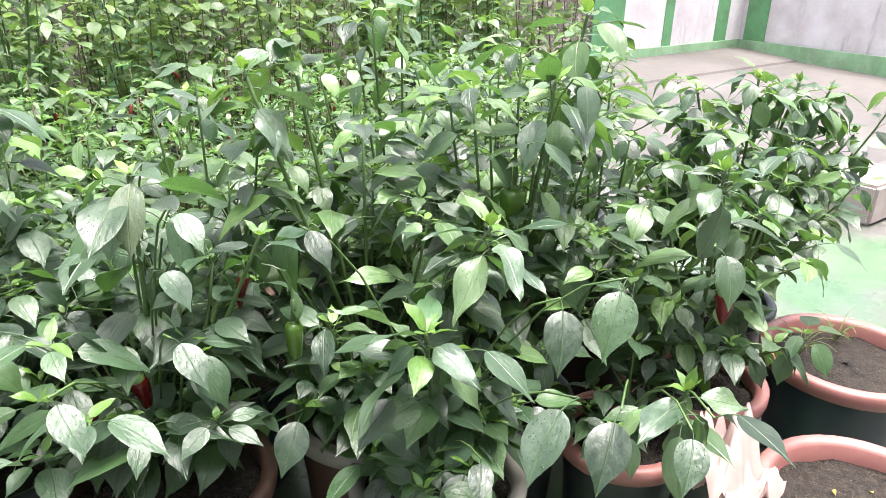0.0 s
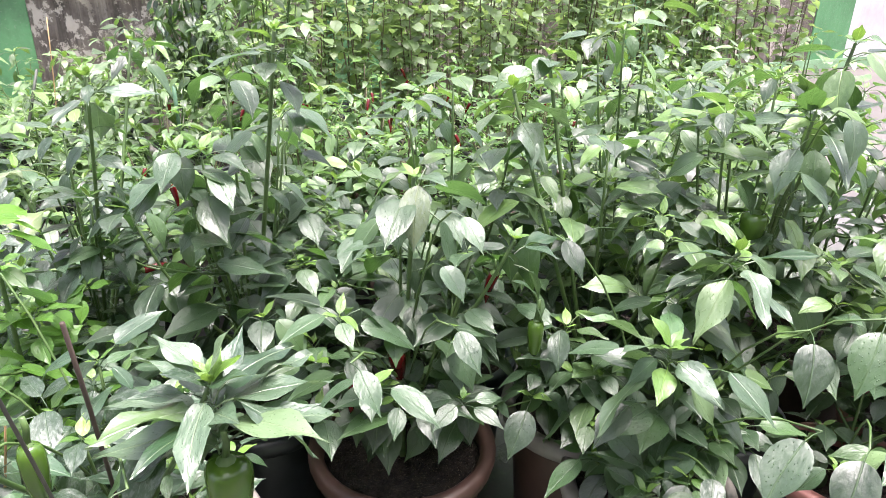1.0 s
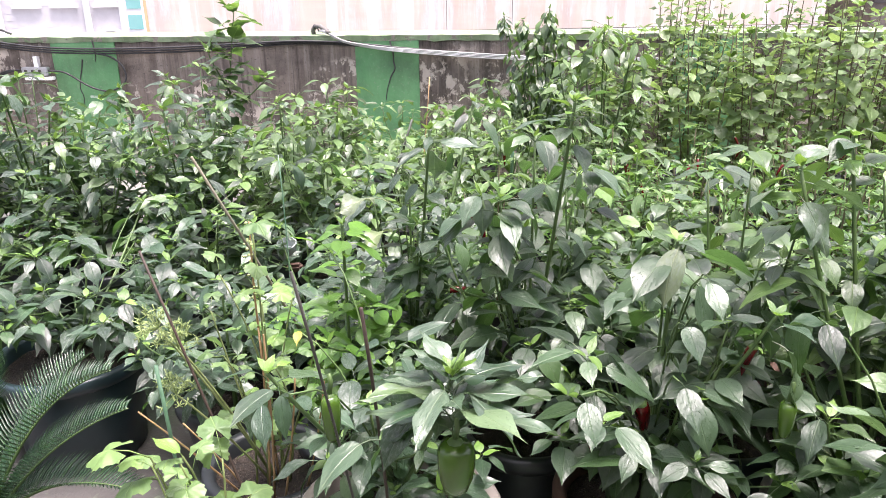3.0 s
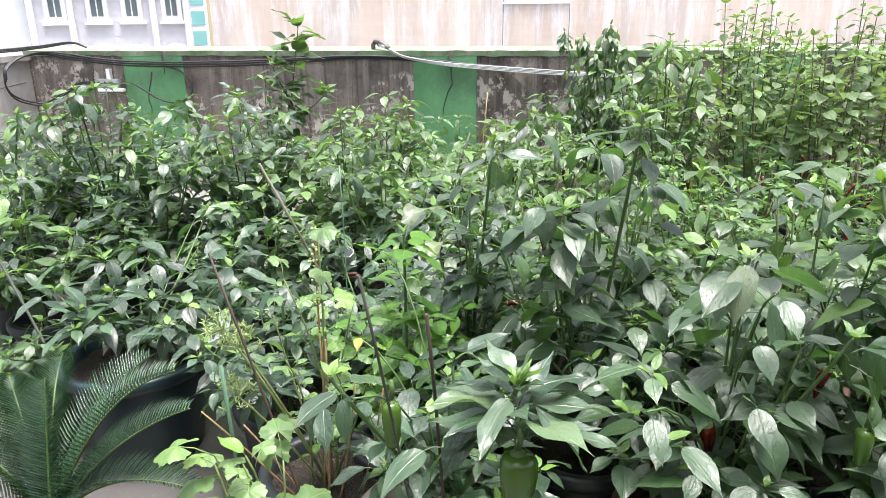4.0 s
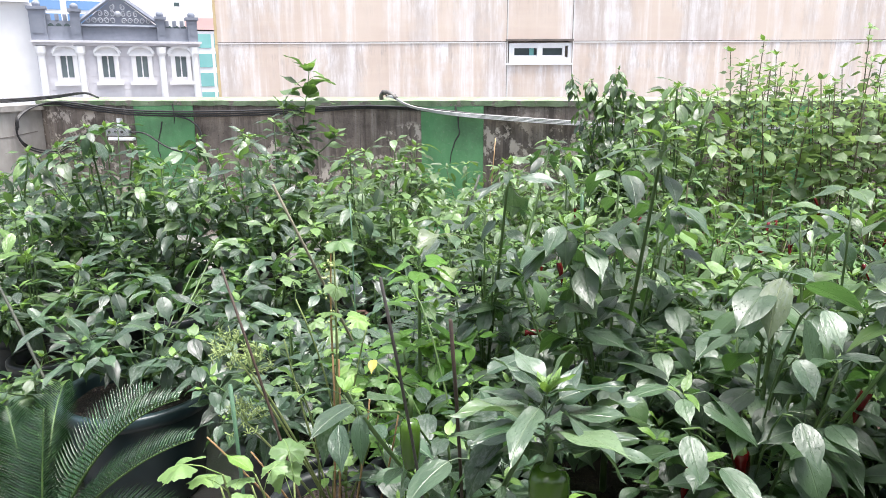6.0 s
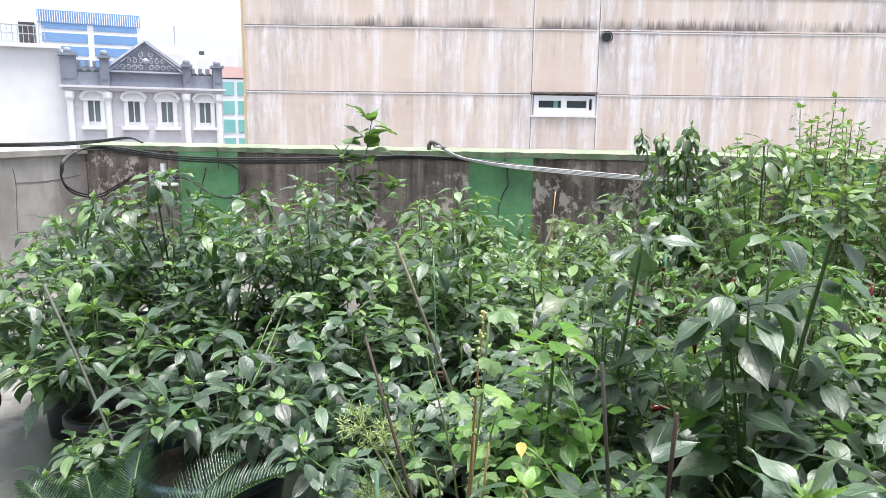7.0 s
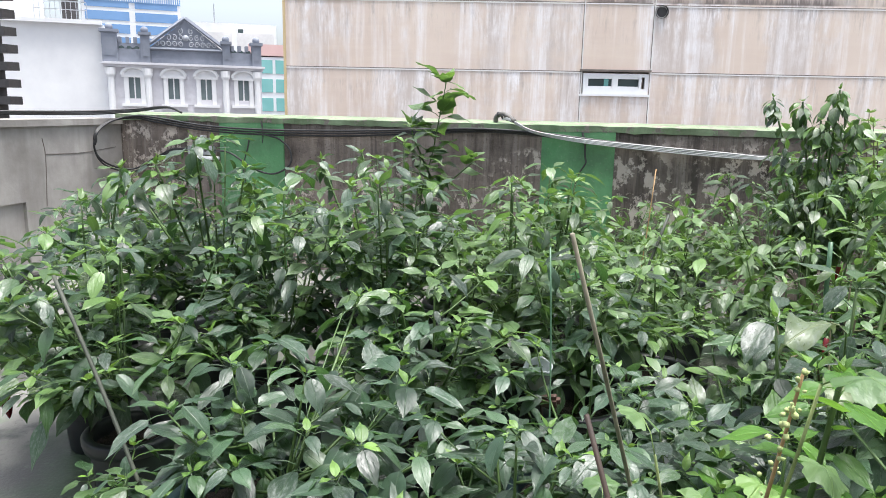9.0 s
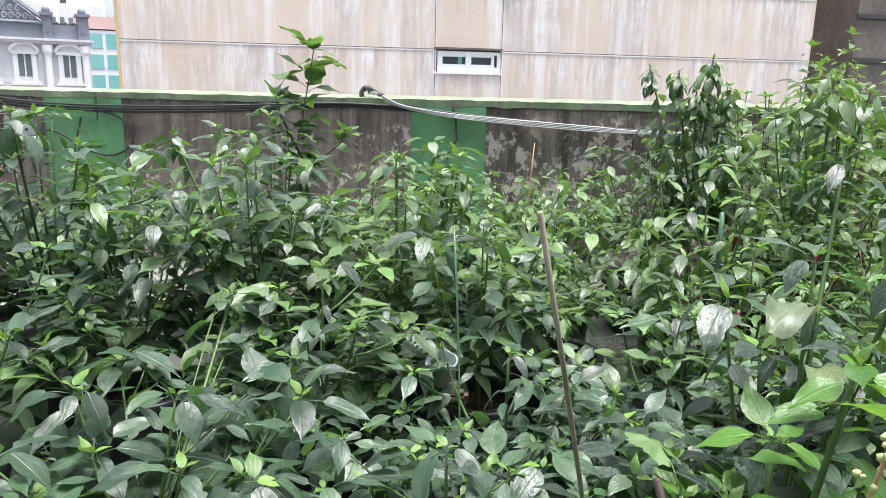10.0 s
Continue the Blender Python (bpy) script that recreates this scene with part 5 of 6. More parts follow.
# x, y, top, spread, leaf, boughs, pot radius, pot height, pot, rim, shoots above the rest
near = [
    (-0.20, 1.02, 0.86, 0.2, 0.153, 5, 0.27, 0.40, POT_BEIGE, POT_BEIGE, [((-0.011, 0.562, 1.07), 0.17, 32, 0.0, -18), ((-0.40, 0.70, 0.98), 0.12, 4, 0.0)]),
    (0.46, 1.14, 1.04, 0.26, 0.159, 8, 0.24, 0.40, POT_BROWN, POT_BROWN, [((0.454, 1.03, 1.17), 0.16, 6, 0.1), ((0.66, 0.95, 1.03), 0.14, 7, 0.2)]),
    (0.14, 1.50, 1.3, 0.3, 0.159, 8, 0.22, 0.38, POT_BLACK, POT_BLACK, [((0.232, 1.3, 1.44), 0.125, 10, 0.3, -20), ((0.0, 1.27, 1.2), 0.13, 5, 0.0)]),
    (1.0, 1.12, 1.16, 0.26, 0.159, 8, 0.22, 0.40, POT_BROWN, POT_BEIGE, [((1.04, 0.69, 1.05), 0.165, 11, 0.25, -25), ((0.73, 1.13, 1.32), 0.14, 7, 0.2), ((0.88, 1.24, 1.37), 0.13, 8, 0.1)]),
    (1.0, 0.80, 0.88, 0.2, 0.153, 5, 0.21, 0.38, POT_BEIGE, POT_BEIGE, [((0.82, 0.6, 0.92), 0.185, 11, 0.15, -18)]),
    (1.36, 0.98, 1.32, 0.27, 0.159, 8, 0.2, 0.38, POT_BLACK, POT_BLACK, [((1.33, 0.83, 1.29), 0.14, 8, 0.1), ((1.5, 0.91, 1.42), 0.14, 8, 0.1)]),
    (1.89, 0.71, 1.10, 0.27, 0.147, 8, 0.21, 0.38, POT_BLACK, POT_PINK, [((1.62, 0.56, 1.1), 0.155, 11, 0.25, -25)]),
    (1.56, 0.69, 0.6, 0.12, 0.14, 3, 0.18, 0.34, POT_BLACK, POT_PINK, [((1.26, 0.335, 0.77), 0.175, 7, 0.3, -45)]),
    (0.76, 1.55, 1.24, 0.3, 0.153, 8, 0.22, 0.38, POT_TEAL, POT_TEAL, []),
    (1.36, 1.5, 1.42, 0.3, 0.147, 8, 0.22, 0.38, POT_BLACK, POT_BLACK, []),
    (1.95, 1.2, 1.22, 0.3, 0.147, 8, 0.22, 0.38, POT_BROWN, POT_BROWN, []),
    (-0.26, 1.72, 1.14, 0.26, 0.153, 8, 0.22, 0.38, POT_BLACK, POT_BLACK, [((-0.168, 1.55, 1.32), 0.13, 6, 0.2), ((-0.07, 2.05, 1.33), 0.12, 8, 0.1)]),
    (-1.60, 1.76, 0.76, 0.38, 0.172, 10, 0.28, 0.42, POT_TEAL, POT_TEAL, [((-1.6, 2.44, 0.82), 0.14, 7, 0.2)]),
    (-0.78, 2.22, 0.74, 0.32, 0.147, 7, 0.23, 0.34, POT_BLACK, POT_TEAL, []),
    (0.32, 1.98, 1.08, 0.28, 0.147, 8, 0.22, 0.38, POT_BLACK, POT_BLACK, []),
    (0.88, 2.05, 1.1, 0.28, 0.147, 8, 0.22, 0.38, POT_BROWN, POT_BROWN, []),
    (1.5, 2.05, 1.12, 0.3, 0.142, 8, 0.22, 0.38, POT_BLACK, POT_BLACK, []),
    (-0.42, 1.44, 0.92, 0.16, 0.12, 6, 0.18, 0.36, POT_BLACK, POT_BLACK, [((-0.386, 1.31, 1.1), 0.1, 8, 0.1, -10)]),
    (-0.92, 1.66, 0.76, 0.3, 0.15, 8, 0.2, 0.34, POT_BLACK, POT_BLACK, []),
    (-0.52, 1.98, 0.68, 0.22, 0.15, 8, 0.2, 0.34, POT_BROWN, POT_BROWN, []),
    (2.45, 1.0, 1.18, 0.44, 0.135, 20, 0.2, 0.36, POT_BLACK, POT_BLACK, [((2.28, 0.9, 1.2), 0.12, 12, 0.1), ((2.45, 0.86, 1.18), 0.12, 12, 0.1), ((2.12, 1.0, 1.16), 0.12, 12, 0.1), ((2.62, 0.84, 1.14), 0.12, 12, 0.1), ((2.78, 0.8, 0.98), 0.13, 9, 0.0)]),
    (-1.33, 2.46, 0.9, 0.3, 0.155, 8, 0.24, 0.36, POT_BLACK, POT_BLACK, []),
    (-2.42, 2.26, 0.94, 0.38, 0.168, 9, 0.16, 0.3, POT_BLACK, POT_BLACK, [((-2.75, 2.2, 0.84), 0.16, 8, 0.1, -40)]),
    (-2.88, 2.62, 1.06, 0.46, 0.165, 9, 0.15, 0.26, POT_BLACK, POT_BLACK, [((-2.76, 2.72, 1.2), 0.13, 9, 0.1), ((-3.18, 2.74, 0.9), 0.13, 8, 0.1)]),
    (-2.05, 2.78, 1.12, 0.3, 0.16, 8, 0.24, 0.36, POT_BLACK, POT_BLACK, []),
    (-2.5, 3.0, 1.3, 0.38, 0.16, 10, 0.24, 0.36, POT_BLACK, POT_BLACK, [((-2.46, 2.8, 1.32), 0.13, 9, 0.1, -40), ((-2.44, 3.25, 1.1), 0.13, 8, 0.2), ((-2.62, 2.76, 1.22), 0.13, 9, 0.1, -30), ((-2.32, 2.96, 1.2), 0.13, 9, 0.1, -30), ((-2.9, 2.95, 1.14), 0.13, 9, 0.1, -30)]),
    (-1.72, 3.1, 1.2, 0.36, 0.16, 9, 0.22, 0.36, POT_BLACK, POT_BLACK, [((-2.08, 3.22, 1.23), 0.13, 9, 0.2)]),
    (-0.85, 2.85, 0.96, 0.32, 0.16, 8, 0.22, 0.36, POT_BLACK, POT_BLACK, []),
    (-1.98, 1.68, 0.46, 0.06, 0.13, 3, 0.13, 0.26, POT_BLACK, POT_BLACK, []),
    (-0.3, 2.4, 0.8, 0.28, 0.142, 7, 0.22, 0.36, POT_WHITE, POT_WHITE, []),
]
# leaves that stand out, by plant: shape, foot, tip
FLAT, WIDE = BIG[4], BIG[7]
PALE_BIG = leaf_set("leaf", LEAF_FADED, (0.46,), (0.3,), rows=10)[0]
# Large leaf with the wet sheen coloured in.
SHEEN_BIG = leaf_set("leaf", LEAF_SHEEN, (0.5,), (0.3,), rows=10)[0]
MOTTLED = leaf_set("leaf", LEAF, (0.6,), (0.3,), rows=10)[0]
CRINKLED = leaf_set("leaf", LEAF_FADED, (0.44,), (0.2,), rows=14, ripple=0.8)[0]
LIME_BIG = leaf_set("leaf", LEAF_LIME, (0.62,), (0.1,), rows=10)[0]
ALONE = {
    0: [(LIME_BIG, (-0.393, 1.213, 1.052), (-0.481, 1.144, 1.12)), (FLAT, (-0.323, 0.608, 0.992), (-0.404, 0.5, 0.989)), (SHEEN_BIG, (-0.13, 0.496, 0.981), (-0.209, 0.379, 0.95)),
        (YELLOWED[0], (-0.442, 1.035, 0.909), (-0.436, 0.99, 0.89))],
    1: [(FLAT, (0.393, 0.989, 0.869), (0.367, 0.886, 0.805)), (PALE_BIG, (0.477, 1.019, 1.192), (0.406, 0.919, 1.05)), (SHEEN_BIG, (0.532, 1.085, 1.073), (0.554, 0.988, 1.01)),
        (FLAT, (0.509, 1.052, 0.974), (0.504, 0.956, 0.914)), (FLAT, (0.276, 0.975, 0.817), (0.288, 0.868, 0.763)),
        (FLAT, (0.232, 0.744, 0.937), (0.251, 0.639, 0.886)), (WIDE, (0.437, 0.87, 1.044), (0.462, 0.773, 0.997)), (FLAT, (0.415, 0.733, 0.985), (0.43, 0.626, 0.932)), (SHEEN_BIG, (0.466, 0.852, 1.156), (0.493, 0.755, 1.102))],
    11: [(CRINKLED, (-0.304, 1.599, 1.082), (-0.45, 1.458, 1.081)), (CRINKLED, (-0.253, 1.581, 0.995), (-0.374, 1.444, 0.981))],
    2: [(WIDE, (-0.021, 1.338, 1.199), (0.011, 1.247, 1.094))],
    4: [(WIDE, (1.055, 0.501, 0.969), (0.974, 0.407, 0.873)), (WIDE, (1.136, 0.419, 1.021), (1.026, 0.356, 0.911)), (FLAT, (0.886, 0.57, 0.878), (0.919, 0.41, 0.841)), (FLAT, (0.713, 0.874, 1.066), (0.72, 0.768, 1.001)),
        (FLAT, (0.811, 0.649, 0.766), (0.675, 0.602, 0.719)), (WIDE, (0.868, 0.49, 0.694), (0.805, 0.411, 0.67)), (FLAT, (1.013, 0.395, 0.825), (0.851, 0.354, 0.732))],
    5: [(WIDE, (1.306, 0.754, 1.311), (1.276, 0.664, 1.208)), (FLAT, (1.225, 0.793, 1.172), (1.244, 0.661, 1.115))],
    6: [(WIDE, (1.398, 0.417, 1.021), (1.334, 0.319, 0.932))],
    7: [(WIDE, (1.036, 0.319, 0.836), (0.912, 0.252, 0.755)), (WIDE, (1.097, 0.218, 0.83), (1.004, 0.151, 0.779)), (FLAT, (1.148, 0.211, 0.836), (1.14, 0.059, 0.839))],
    12: [(MOTTLED, (-1.639, 2.477, 0.828), (-1.52, 2.419, 0.714)), (MOTTLED, (-1.576, 2.426, 0.738), (-1.498, 2.353, 0.636))],
    22: [(MOTTLED, (-2.497, 2.375, 0.981), (-2.452, 2.316, 0.912))],
}
BARE = {1: [(0.4, 0.92, 0.78), (0.39, 0.82, 0.83), (0.62, 0.92, 0.94), (0.6, 0.84, 0.99), (0.3, 0.85, 0.77)], 2: [(-0.08, 1.46, 0.86), (-0.08, 1.34, 0.92), (-0.08, 1.22, 0.97)], 11: [(-0.1, 1.52, 0.83)], 0: [(-0.28, 0.62, 0.95), (0.0, 0.46, 0.93), (0.0, 0.45, 0.85), (-0.01, 0.36, 0.97), (0.0, 0.52, 0.8), (-0.06, 0.5, 0.9), (0.05, 0.5, 0.9)],
        12: [(-1.68 + 0.07 * k + 0.06 * j, 1.63 - 0.12 * k, 0.42 + 0.08 * k) for k in range(5) for j in (-1, 0, 1)]}
for i in (13, 19):
    BARE[i] = [(-0.95 + 0.028 * k, 2.45 - 0.081 * k, 0.67 + 0.027 * k) for k in range(3, 9)]
plants = []
for i, (x, y, top, spread, leaf, tips, r, h, body, rim, shoots) in enumerate(near):
    r = min(r, 0.17) if 21 <= i < 29 else r
    pot(x, y, r, h, body, rim, POT_WORDS[rim.name] + " filled with soil")
    plants.append(pepper(x, y, top, spread, leaf * (0.92 if x > -0.1 else 0.94 if i > 20 or i == 12 else 0.86), 100 + i, DARK, density=1.2 if i < 15 else 1.5, single=i < 15, alone=ALONE.get(i, ()), bare=BARE.get(i, ()), lean={12: (0.08, 0.08), 22: (-0.06, 0.0)}.get(i, (0, 0)), old=LIMY if i == 17 else BIG + BIG_MID if i in (3, 5, 6, 8, 9, 10, 14, 15, 16, 20) else BIG if x > 0 else MEDIUM + MID if i > 20 else MEDIUM, tips=tips, z0=h - 0.05, skirt={0: 6, 7: 2, 12: 5}[i] if i in (0, 7, 12) else 7 if i in (22, 23) or 1 <= i < 6 else 5, low=0.2 if i < 18 else 0.26, shoots=shoots))
pot(2.42, 0.5, 0.255, 0.38, POT_TEAL, POT_PINK, "large dark pot with a pink rim, soil nearly bare")
pot(1.8, 0.14, 0.25, 0.36, POT_BLACK, POT_PINK, "dark pot with a terracotta pink rim and bare soil")

back = [
    (-3.1, 3.5, 1.16, 0.36), (-1.2, 3.3, 1.1, 0.34), (-0.55, 3.35, 0.92, 0.34),
    (-0.02, 3.1, 1.16, 0.28), (-1.85, 3.75, 1.28, 0.34), (-1.1, 3.85, 1.16, 0.34), (-3.05, 4.2, 1.00, 0.38), (-2.3, 4.4, 1.00, 0.38),
    (-0.45, 4.15, 0.96, 0.36), (-1.5, 4.65, 0.93, 0.38), (-0.8, 4.9, 0.90, 0.38), (-3.75, 3.85, 1.00, 0.38), (0.15, 4.75, 1.23, 0.36), (-0.3, 5.4, 0.88, 0.38),
    (0.55, 3.45, 1.5, 0.32), (0.6, 2.55, 1.03, 0.3), (2.0, 1.8, 1.18, 0.34), (2.1, 2.4, 1.23, 0.34), (2.7, 2.1, 1.18, 0.36), (2.75, 2.9, 1.18, 0.36), (3.4, 2.7, 1.13, 0.36), (3.3, 3.4, 1.23, 0.36),
]
SHOOTS = {4: [((-2.14, 3.9, 1.22), 0.13, 9, 0.2)], 1: [((-1.2, 3.25, 1.16), 0.12, 8, 0.2)], 5: [((-0.98, 3.65, 1.08), 0.1, 9, 0.0, -50)],
          14: [((0.52, 3.4, 1.5), 0.13, 12, 0.1, -40), ((0.68, 3.42, 1.46), 0.13, 12, 0.1, -40), ((0.42, 3.38, 1.4), 0.13, 12, 0.1, -35)]}
for i, (x, y, top, spread) in enumerate(back):
    pot(x, y, 0.23, 0.34, POT_BLACK, POT_BLACK, "plastic plant pot under dense leaves")
    plants.append(pepper(x, y, top, spread, 0.15 if x < -1 else 0.13, 300 + i, "bushy pepper plant with dark green leaves", tips=9, z0=0.3, old=FAR + FAR_MID[::2] if x < -1.3 else FAR_MID, density=1.3, skirt=6, low=0.26, shoots=SHOOTS.get(i, ())))
rng = random.Random(8)
for i in range(15):
    x, y = 0.05 + 0.5 * (i % 5) + rng.uniform(-0.08, 0.08), 2.6 + 0.45 * (i // 5) + rng.uniform(-0.08, 0.08)
    if x < 0.3 and y > 2.75:
        continue
    pot(x, y, 0.2, 0.34, POT_BROWN if i % 2 else POT_BLACK, POT_BROWN if i % 2 else POT_BLACK, "plastic plant pot under dense leaves")
    pl = pepper(x, y, 1.0 + rng.uniform(-0.06, 0.08), 0.28, 0.085, 500 + i, "bright green chili plant with small narrow leaves", tips=9, z0=0.3, old=SMALL, name="chili_plant", category="chili plant", group="small chili plants")
    for k in range(2):
        a = rng.uniform(0, 6)
        chili_fruit(pl, (0.22 * math.cos(a), 0.22 * math.sin(a), rng.uniform(0.5, 0.66)), 0.07, 0.008, RED, a)
for i in range(40):
    x, y = 0.75 + 0.40 * (i % 10) + rng.uniform(-0.1, 0.1), 3.75 + 0.5 * (i // 10) + rng.uniform(-0.1, 0.1)
    pot(x, y, 0.19, 0.34, POT_BLACK, POT_BLACK, "black plastic pot of tall herbs")
    perilla(x, y, rng.uniform(1.52, 1.88) if i % 10 > 0 else 1.5, 0.105, 700 + i, "tall light green herb with paired broad leaves")

# a tall shoot and a wilting plant above the rest
pot(-1.65, 4.2, 0.2, 0.34, POT_BLACK, POT_BLACK, "black plastic plant pot")


def lone_shoot(x, y, z0, stems, seed):
    """A thin young plant of few round leaves on bare stems."""
    rng = random.Random(seed)
    root = empty("pepper_plant", x, y, z0, "tall thin pepper shoot with few round leaves above the others", "pepper plant", "pepper plants in pots")
    here, leaves, turn = Vector((x, y, z0)), [], 0.0
    for keys, step, size in stems:
        pts = spline([Vector(k) - here for k in keys], 6)
        part("stem", tube(bmesh.new(), pts, 0.006, 0.003, 6), STEM, root, smooth=True)
        run = 0.0
        for a, b in zip(pts, pts[1:]):
            run += (b - a).length
            while run > step:
                run -= step
                turn += 2.4 + rng.uniform(-0.4, 0.4)
                leaves.append((rng.choice(ROUND), leaf_pose(rng, a.lerp(b, rng.random()), turn, rng.uniform(-5, 40), size * rng.uniform(0.75, 1.1), 20)))
        for k in range(7):
            leaves.append((rng.choice(ROUND if k % 2 else YOUNG), leaf_pose(rng, pts[-1], turn + k * 1.4, rng.uniform(10, 65), size * rng.uniform(0.45, 0.8), 12)))
    dress(root, leaves, True)


lone_shoot(-1.65, 4.2, 0.3, [([(-1.65, 4.2, 0.3), (-1.84, 4.05, 0.85), (-1.76, 4.0, 1.25), (-1.69, 3.98, 1.6)], 0.018, 0.15),
                             ([(-1.8, 4.02, 1.0), (-1.66, 3.99, 1.08), (-1.53, 4.0, 1.19)], 0.028, 0.14), ([(-1.78, 4.02, 1.1), (-1.86, 3.97, 1.3), (-1.87, 3.95, 1.36)], 0.03, 0.14)], 901)
pot(0.2, 4.12, 0.22, 0.34, POT_BLACK, POT_BLACK, "black plastic plant pot")
pepper(0.24, 4.12, 1.5, 0.24, 0.11, 902, "tall pepper plant with limp drooping leaves", tips=20, z0=0.3, low=0.4, old=FAR_MID + LONG[1:5], droop=32.0, density=1.7, skirt=6, shoots=[((0.26, 4.1, 1.6), 0.095, 19, 0.0, -75), ((0.1, 4.1, 1.54), 0.095, 19, 0.0, -75), ((-0.02, 4.2, 1.56), 0.09, 16, 0.0, -75), ((0.36, 4.1, 1.46), 0.095, 19, 0.0, -65), ((0.18, 4.05, 1.45), 0.095, 17, 0.0, -70)])


# ---- fruit ----
def fruit_on(k, p):
    """A place in the world, seen from the foot of plant k."""
    return Vector(p) - plants[k].matrix_world.translation


chili_fruit(plants[6], fruit_on(6, (1.62, 0.5, 0.82)), 0.10, 0.024, RED, 0.4, 82)
chili_fruit(plants[1], fruit_on(1, (0.40, 1.0, 0.77)), 0.12, 0.02, RED, 1.0, 76)
chili_fruit(plants[1], fruit_on(1, (0.64, 1.0, 0.93)), 0.09, 0.013, RED, 2.0, 80)
chili_fruit(plants[1], fruit_on(1, (0.31, 0.98, 0.74)), 0.10, 0.016, RED, 3.0, 80)
chili_fruit(plants[11], fruit_on(11, (-0.12, 1.60, 0.79)), 0.085, 0.011, RED, 0.3, 8)
chili_fruit(plants[11], fruit_on(11, (-0.02, 1.62, 1.02)), 0.075, 0.009, RED, 0.3, 85)
chili_fruit(plants[23], fruit_on(23, (-3.1, 2.36, 0.30)), 0.10, 0.022, RED, 0.3, 85)
chili_fruit(plants[23], fruit_on(23, (-2.98, 2.42, 0.36)), 0.07, 0.015, RED, 2.3, 70)
chili_fruit(plants[45], fruit_on(45, (0.75, 2.42, 0.9)), 0.08, 0.009, RED, 0.3, 80)
bell_fruit(plants[3], fruit_on(3, (1.27, 0.88, 1.04)), 0.085, 0.032)
bell_fruit(plants[1], fruit_on(1, (0.688, 0.88, 0.86)), 0.09, 0.018)
bell_fruit(plants[0], fruit_on(0, (-0.005, 0.545, 0.95)), 0.11, 0.034)
bell_fruit(plants[0], fruit_on(0, (-0.277, 0.71, 0.93)), 0.11, 0.02)
chili_fruit(plants[8], fruit_on(8, (0.72, 1.36, 1.0)), 0.09, 0.012, GREEN_SKIN, 0.3, 80, "green_chili")


# ---- the corner of herbs, the cycad and the stakes ----
def cycad(x, y, z):
    """A low cycad: a ring of arching feathered fronds."""
    rng = random.Random(77)
    pot(x, y, 0.15, z - 0.02, POT_BLACK, POT_BLACK, "black pot of a low cycad")
    root = empty("cycad", x, y, z, "low cycad with glossy dark feathered fronds", "cycad")
    trunk = lathe(bmesh.new(), [(0.06, -0.12), (0.075, -0.05), (0.06, 0.02), (0.01, 0.05)], 14)
    part("trunk", trunk, WOODY, root)
    rise = Vector((0, 0, 1))
    for tip, arch in (((0.42, 0.12, 0.50), 0.26), ((0.5, 0.04, 0.42), 0.16), ((0.52, 0.0, 0.17), 0.22), ((0.0, 0.1, 0.44), 0.06), ((-0.2, 0.16, 0.4), 0.12), ((-0.3, -0.05, 0.28), 0.2), ((-0.42, 0.2, 0.34), 0.2), ((-0.2, 0.42, 0.36), 0.2), ((0.2, 0.38, 0.4), 0.22), ((-0.36, -0.3, 0.2), 0.24), ((0.3, -0.3, 0.1), 0.2)):
        tip = Vector(tip) + Vector((rng.uniform(-0.02, 0.02), rng.uniform(-0.02, 0.02), 0.05))
        pts = bow(Vector((0, 0, 0.02)), tip * 0.42 + rise * arch, tip, 28)
        frond = part("frond", tube(bmesh.new(), pts, 0.006, 0.0018, 5), STEM, root, smooth=True)
        bm = bmesh.new()
        uv = bm.loops.layers.uv.new("UVMap")
        for i in range(3, 28):
            t = i / 27
            w = 0.115 * math.sin(math.pi * min(1, 0.16 + 0.8 * t)) ** 0.7 + 0.012
            along = (pts[i] - pts[i - 1]).normalized()
            out = along.cross(rise).normalized()
            nrm = out.cross(along)
            for sd in (-1, 1):
                for half in (0.0, 0.5):
                    b0 = pts[i - 1].lerp(pts[i], half)
                    tip_l = b0 + (out * sd * 0.72 + along * 0.55 + nrm * 0.42) * w * rng.uniform(0.93, 1.05)
                    mid = b0.lerp(tip_l, 0.5) + nrm * 0.006
                    q = 0.0037
                    vs = [bm.verts.new(v) for v in (b0 - along * q * 0.6, b0 + along * q * 0.6, mid + along * q, tip_l, mid - along * q)]
                    f = bm.faces.new(vs)
                    for lp, c in zip(f.loops, ((0.3, 0.3), (0.7, 0.3), (0.7, 0.5), (0.5, 0.7), (0.3, 0.5))):
                        lp[uv].uv = c
        tagged(part("leaflet_fringe", bm, LEAF_CYCAD, frond), kind="stuff")


cycad(-1.5, 1.08, 0.13)


def stake(name, a, b, r, material, label, r1=None):
    ob = new(name, finish(name, tube(bmesh.new(), bow(a, Vector(a).lerp(Vector(b), 0.5) + Vector((0.01, 0.008, 0)), b, 6), r, r1 or r, 7), material, True))
    return tagged(ob, label, "stake", "stakes among the pots")


stake("garden_stake", (-0.22, 0.78, 0.34), (-0.292, 0.585, 1.25), 0.003, DARK_STAKE, "thin dark garden stake leaning out of a pot")
stake("garden_stake", (-0.19, 0.86, 0.34), (-0.18, 0.62, 1.17), 0.0036, CANE, "short brown cane stake in a pot")
stake("cane_stake", (-0.40, 0.83, 0.0), (-0.746, 0.896, 1.165), 0.0042, CANE, "bare brown stalk leaning over the herbs", 0.003)
stake("garden_stake", (-0.69, 0.82, 0.0), (-0.695, 0.80, 0.93), 0.0045, GREEN_STAKE, "green coated garden stake")
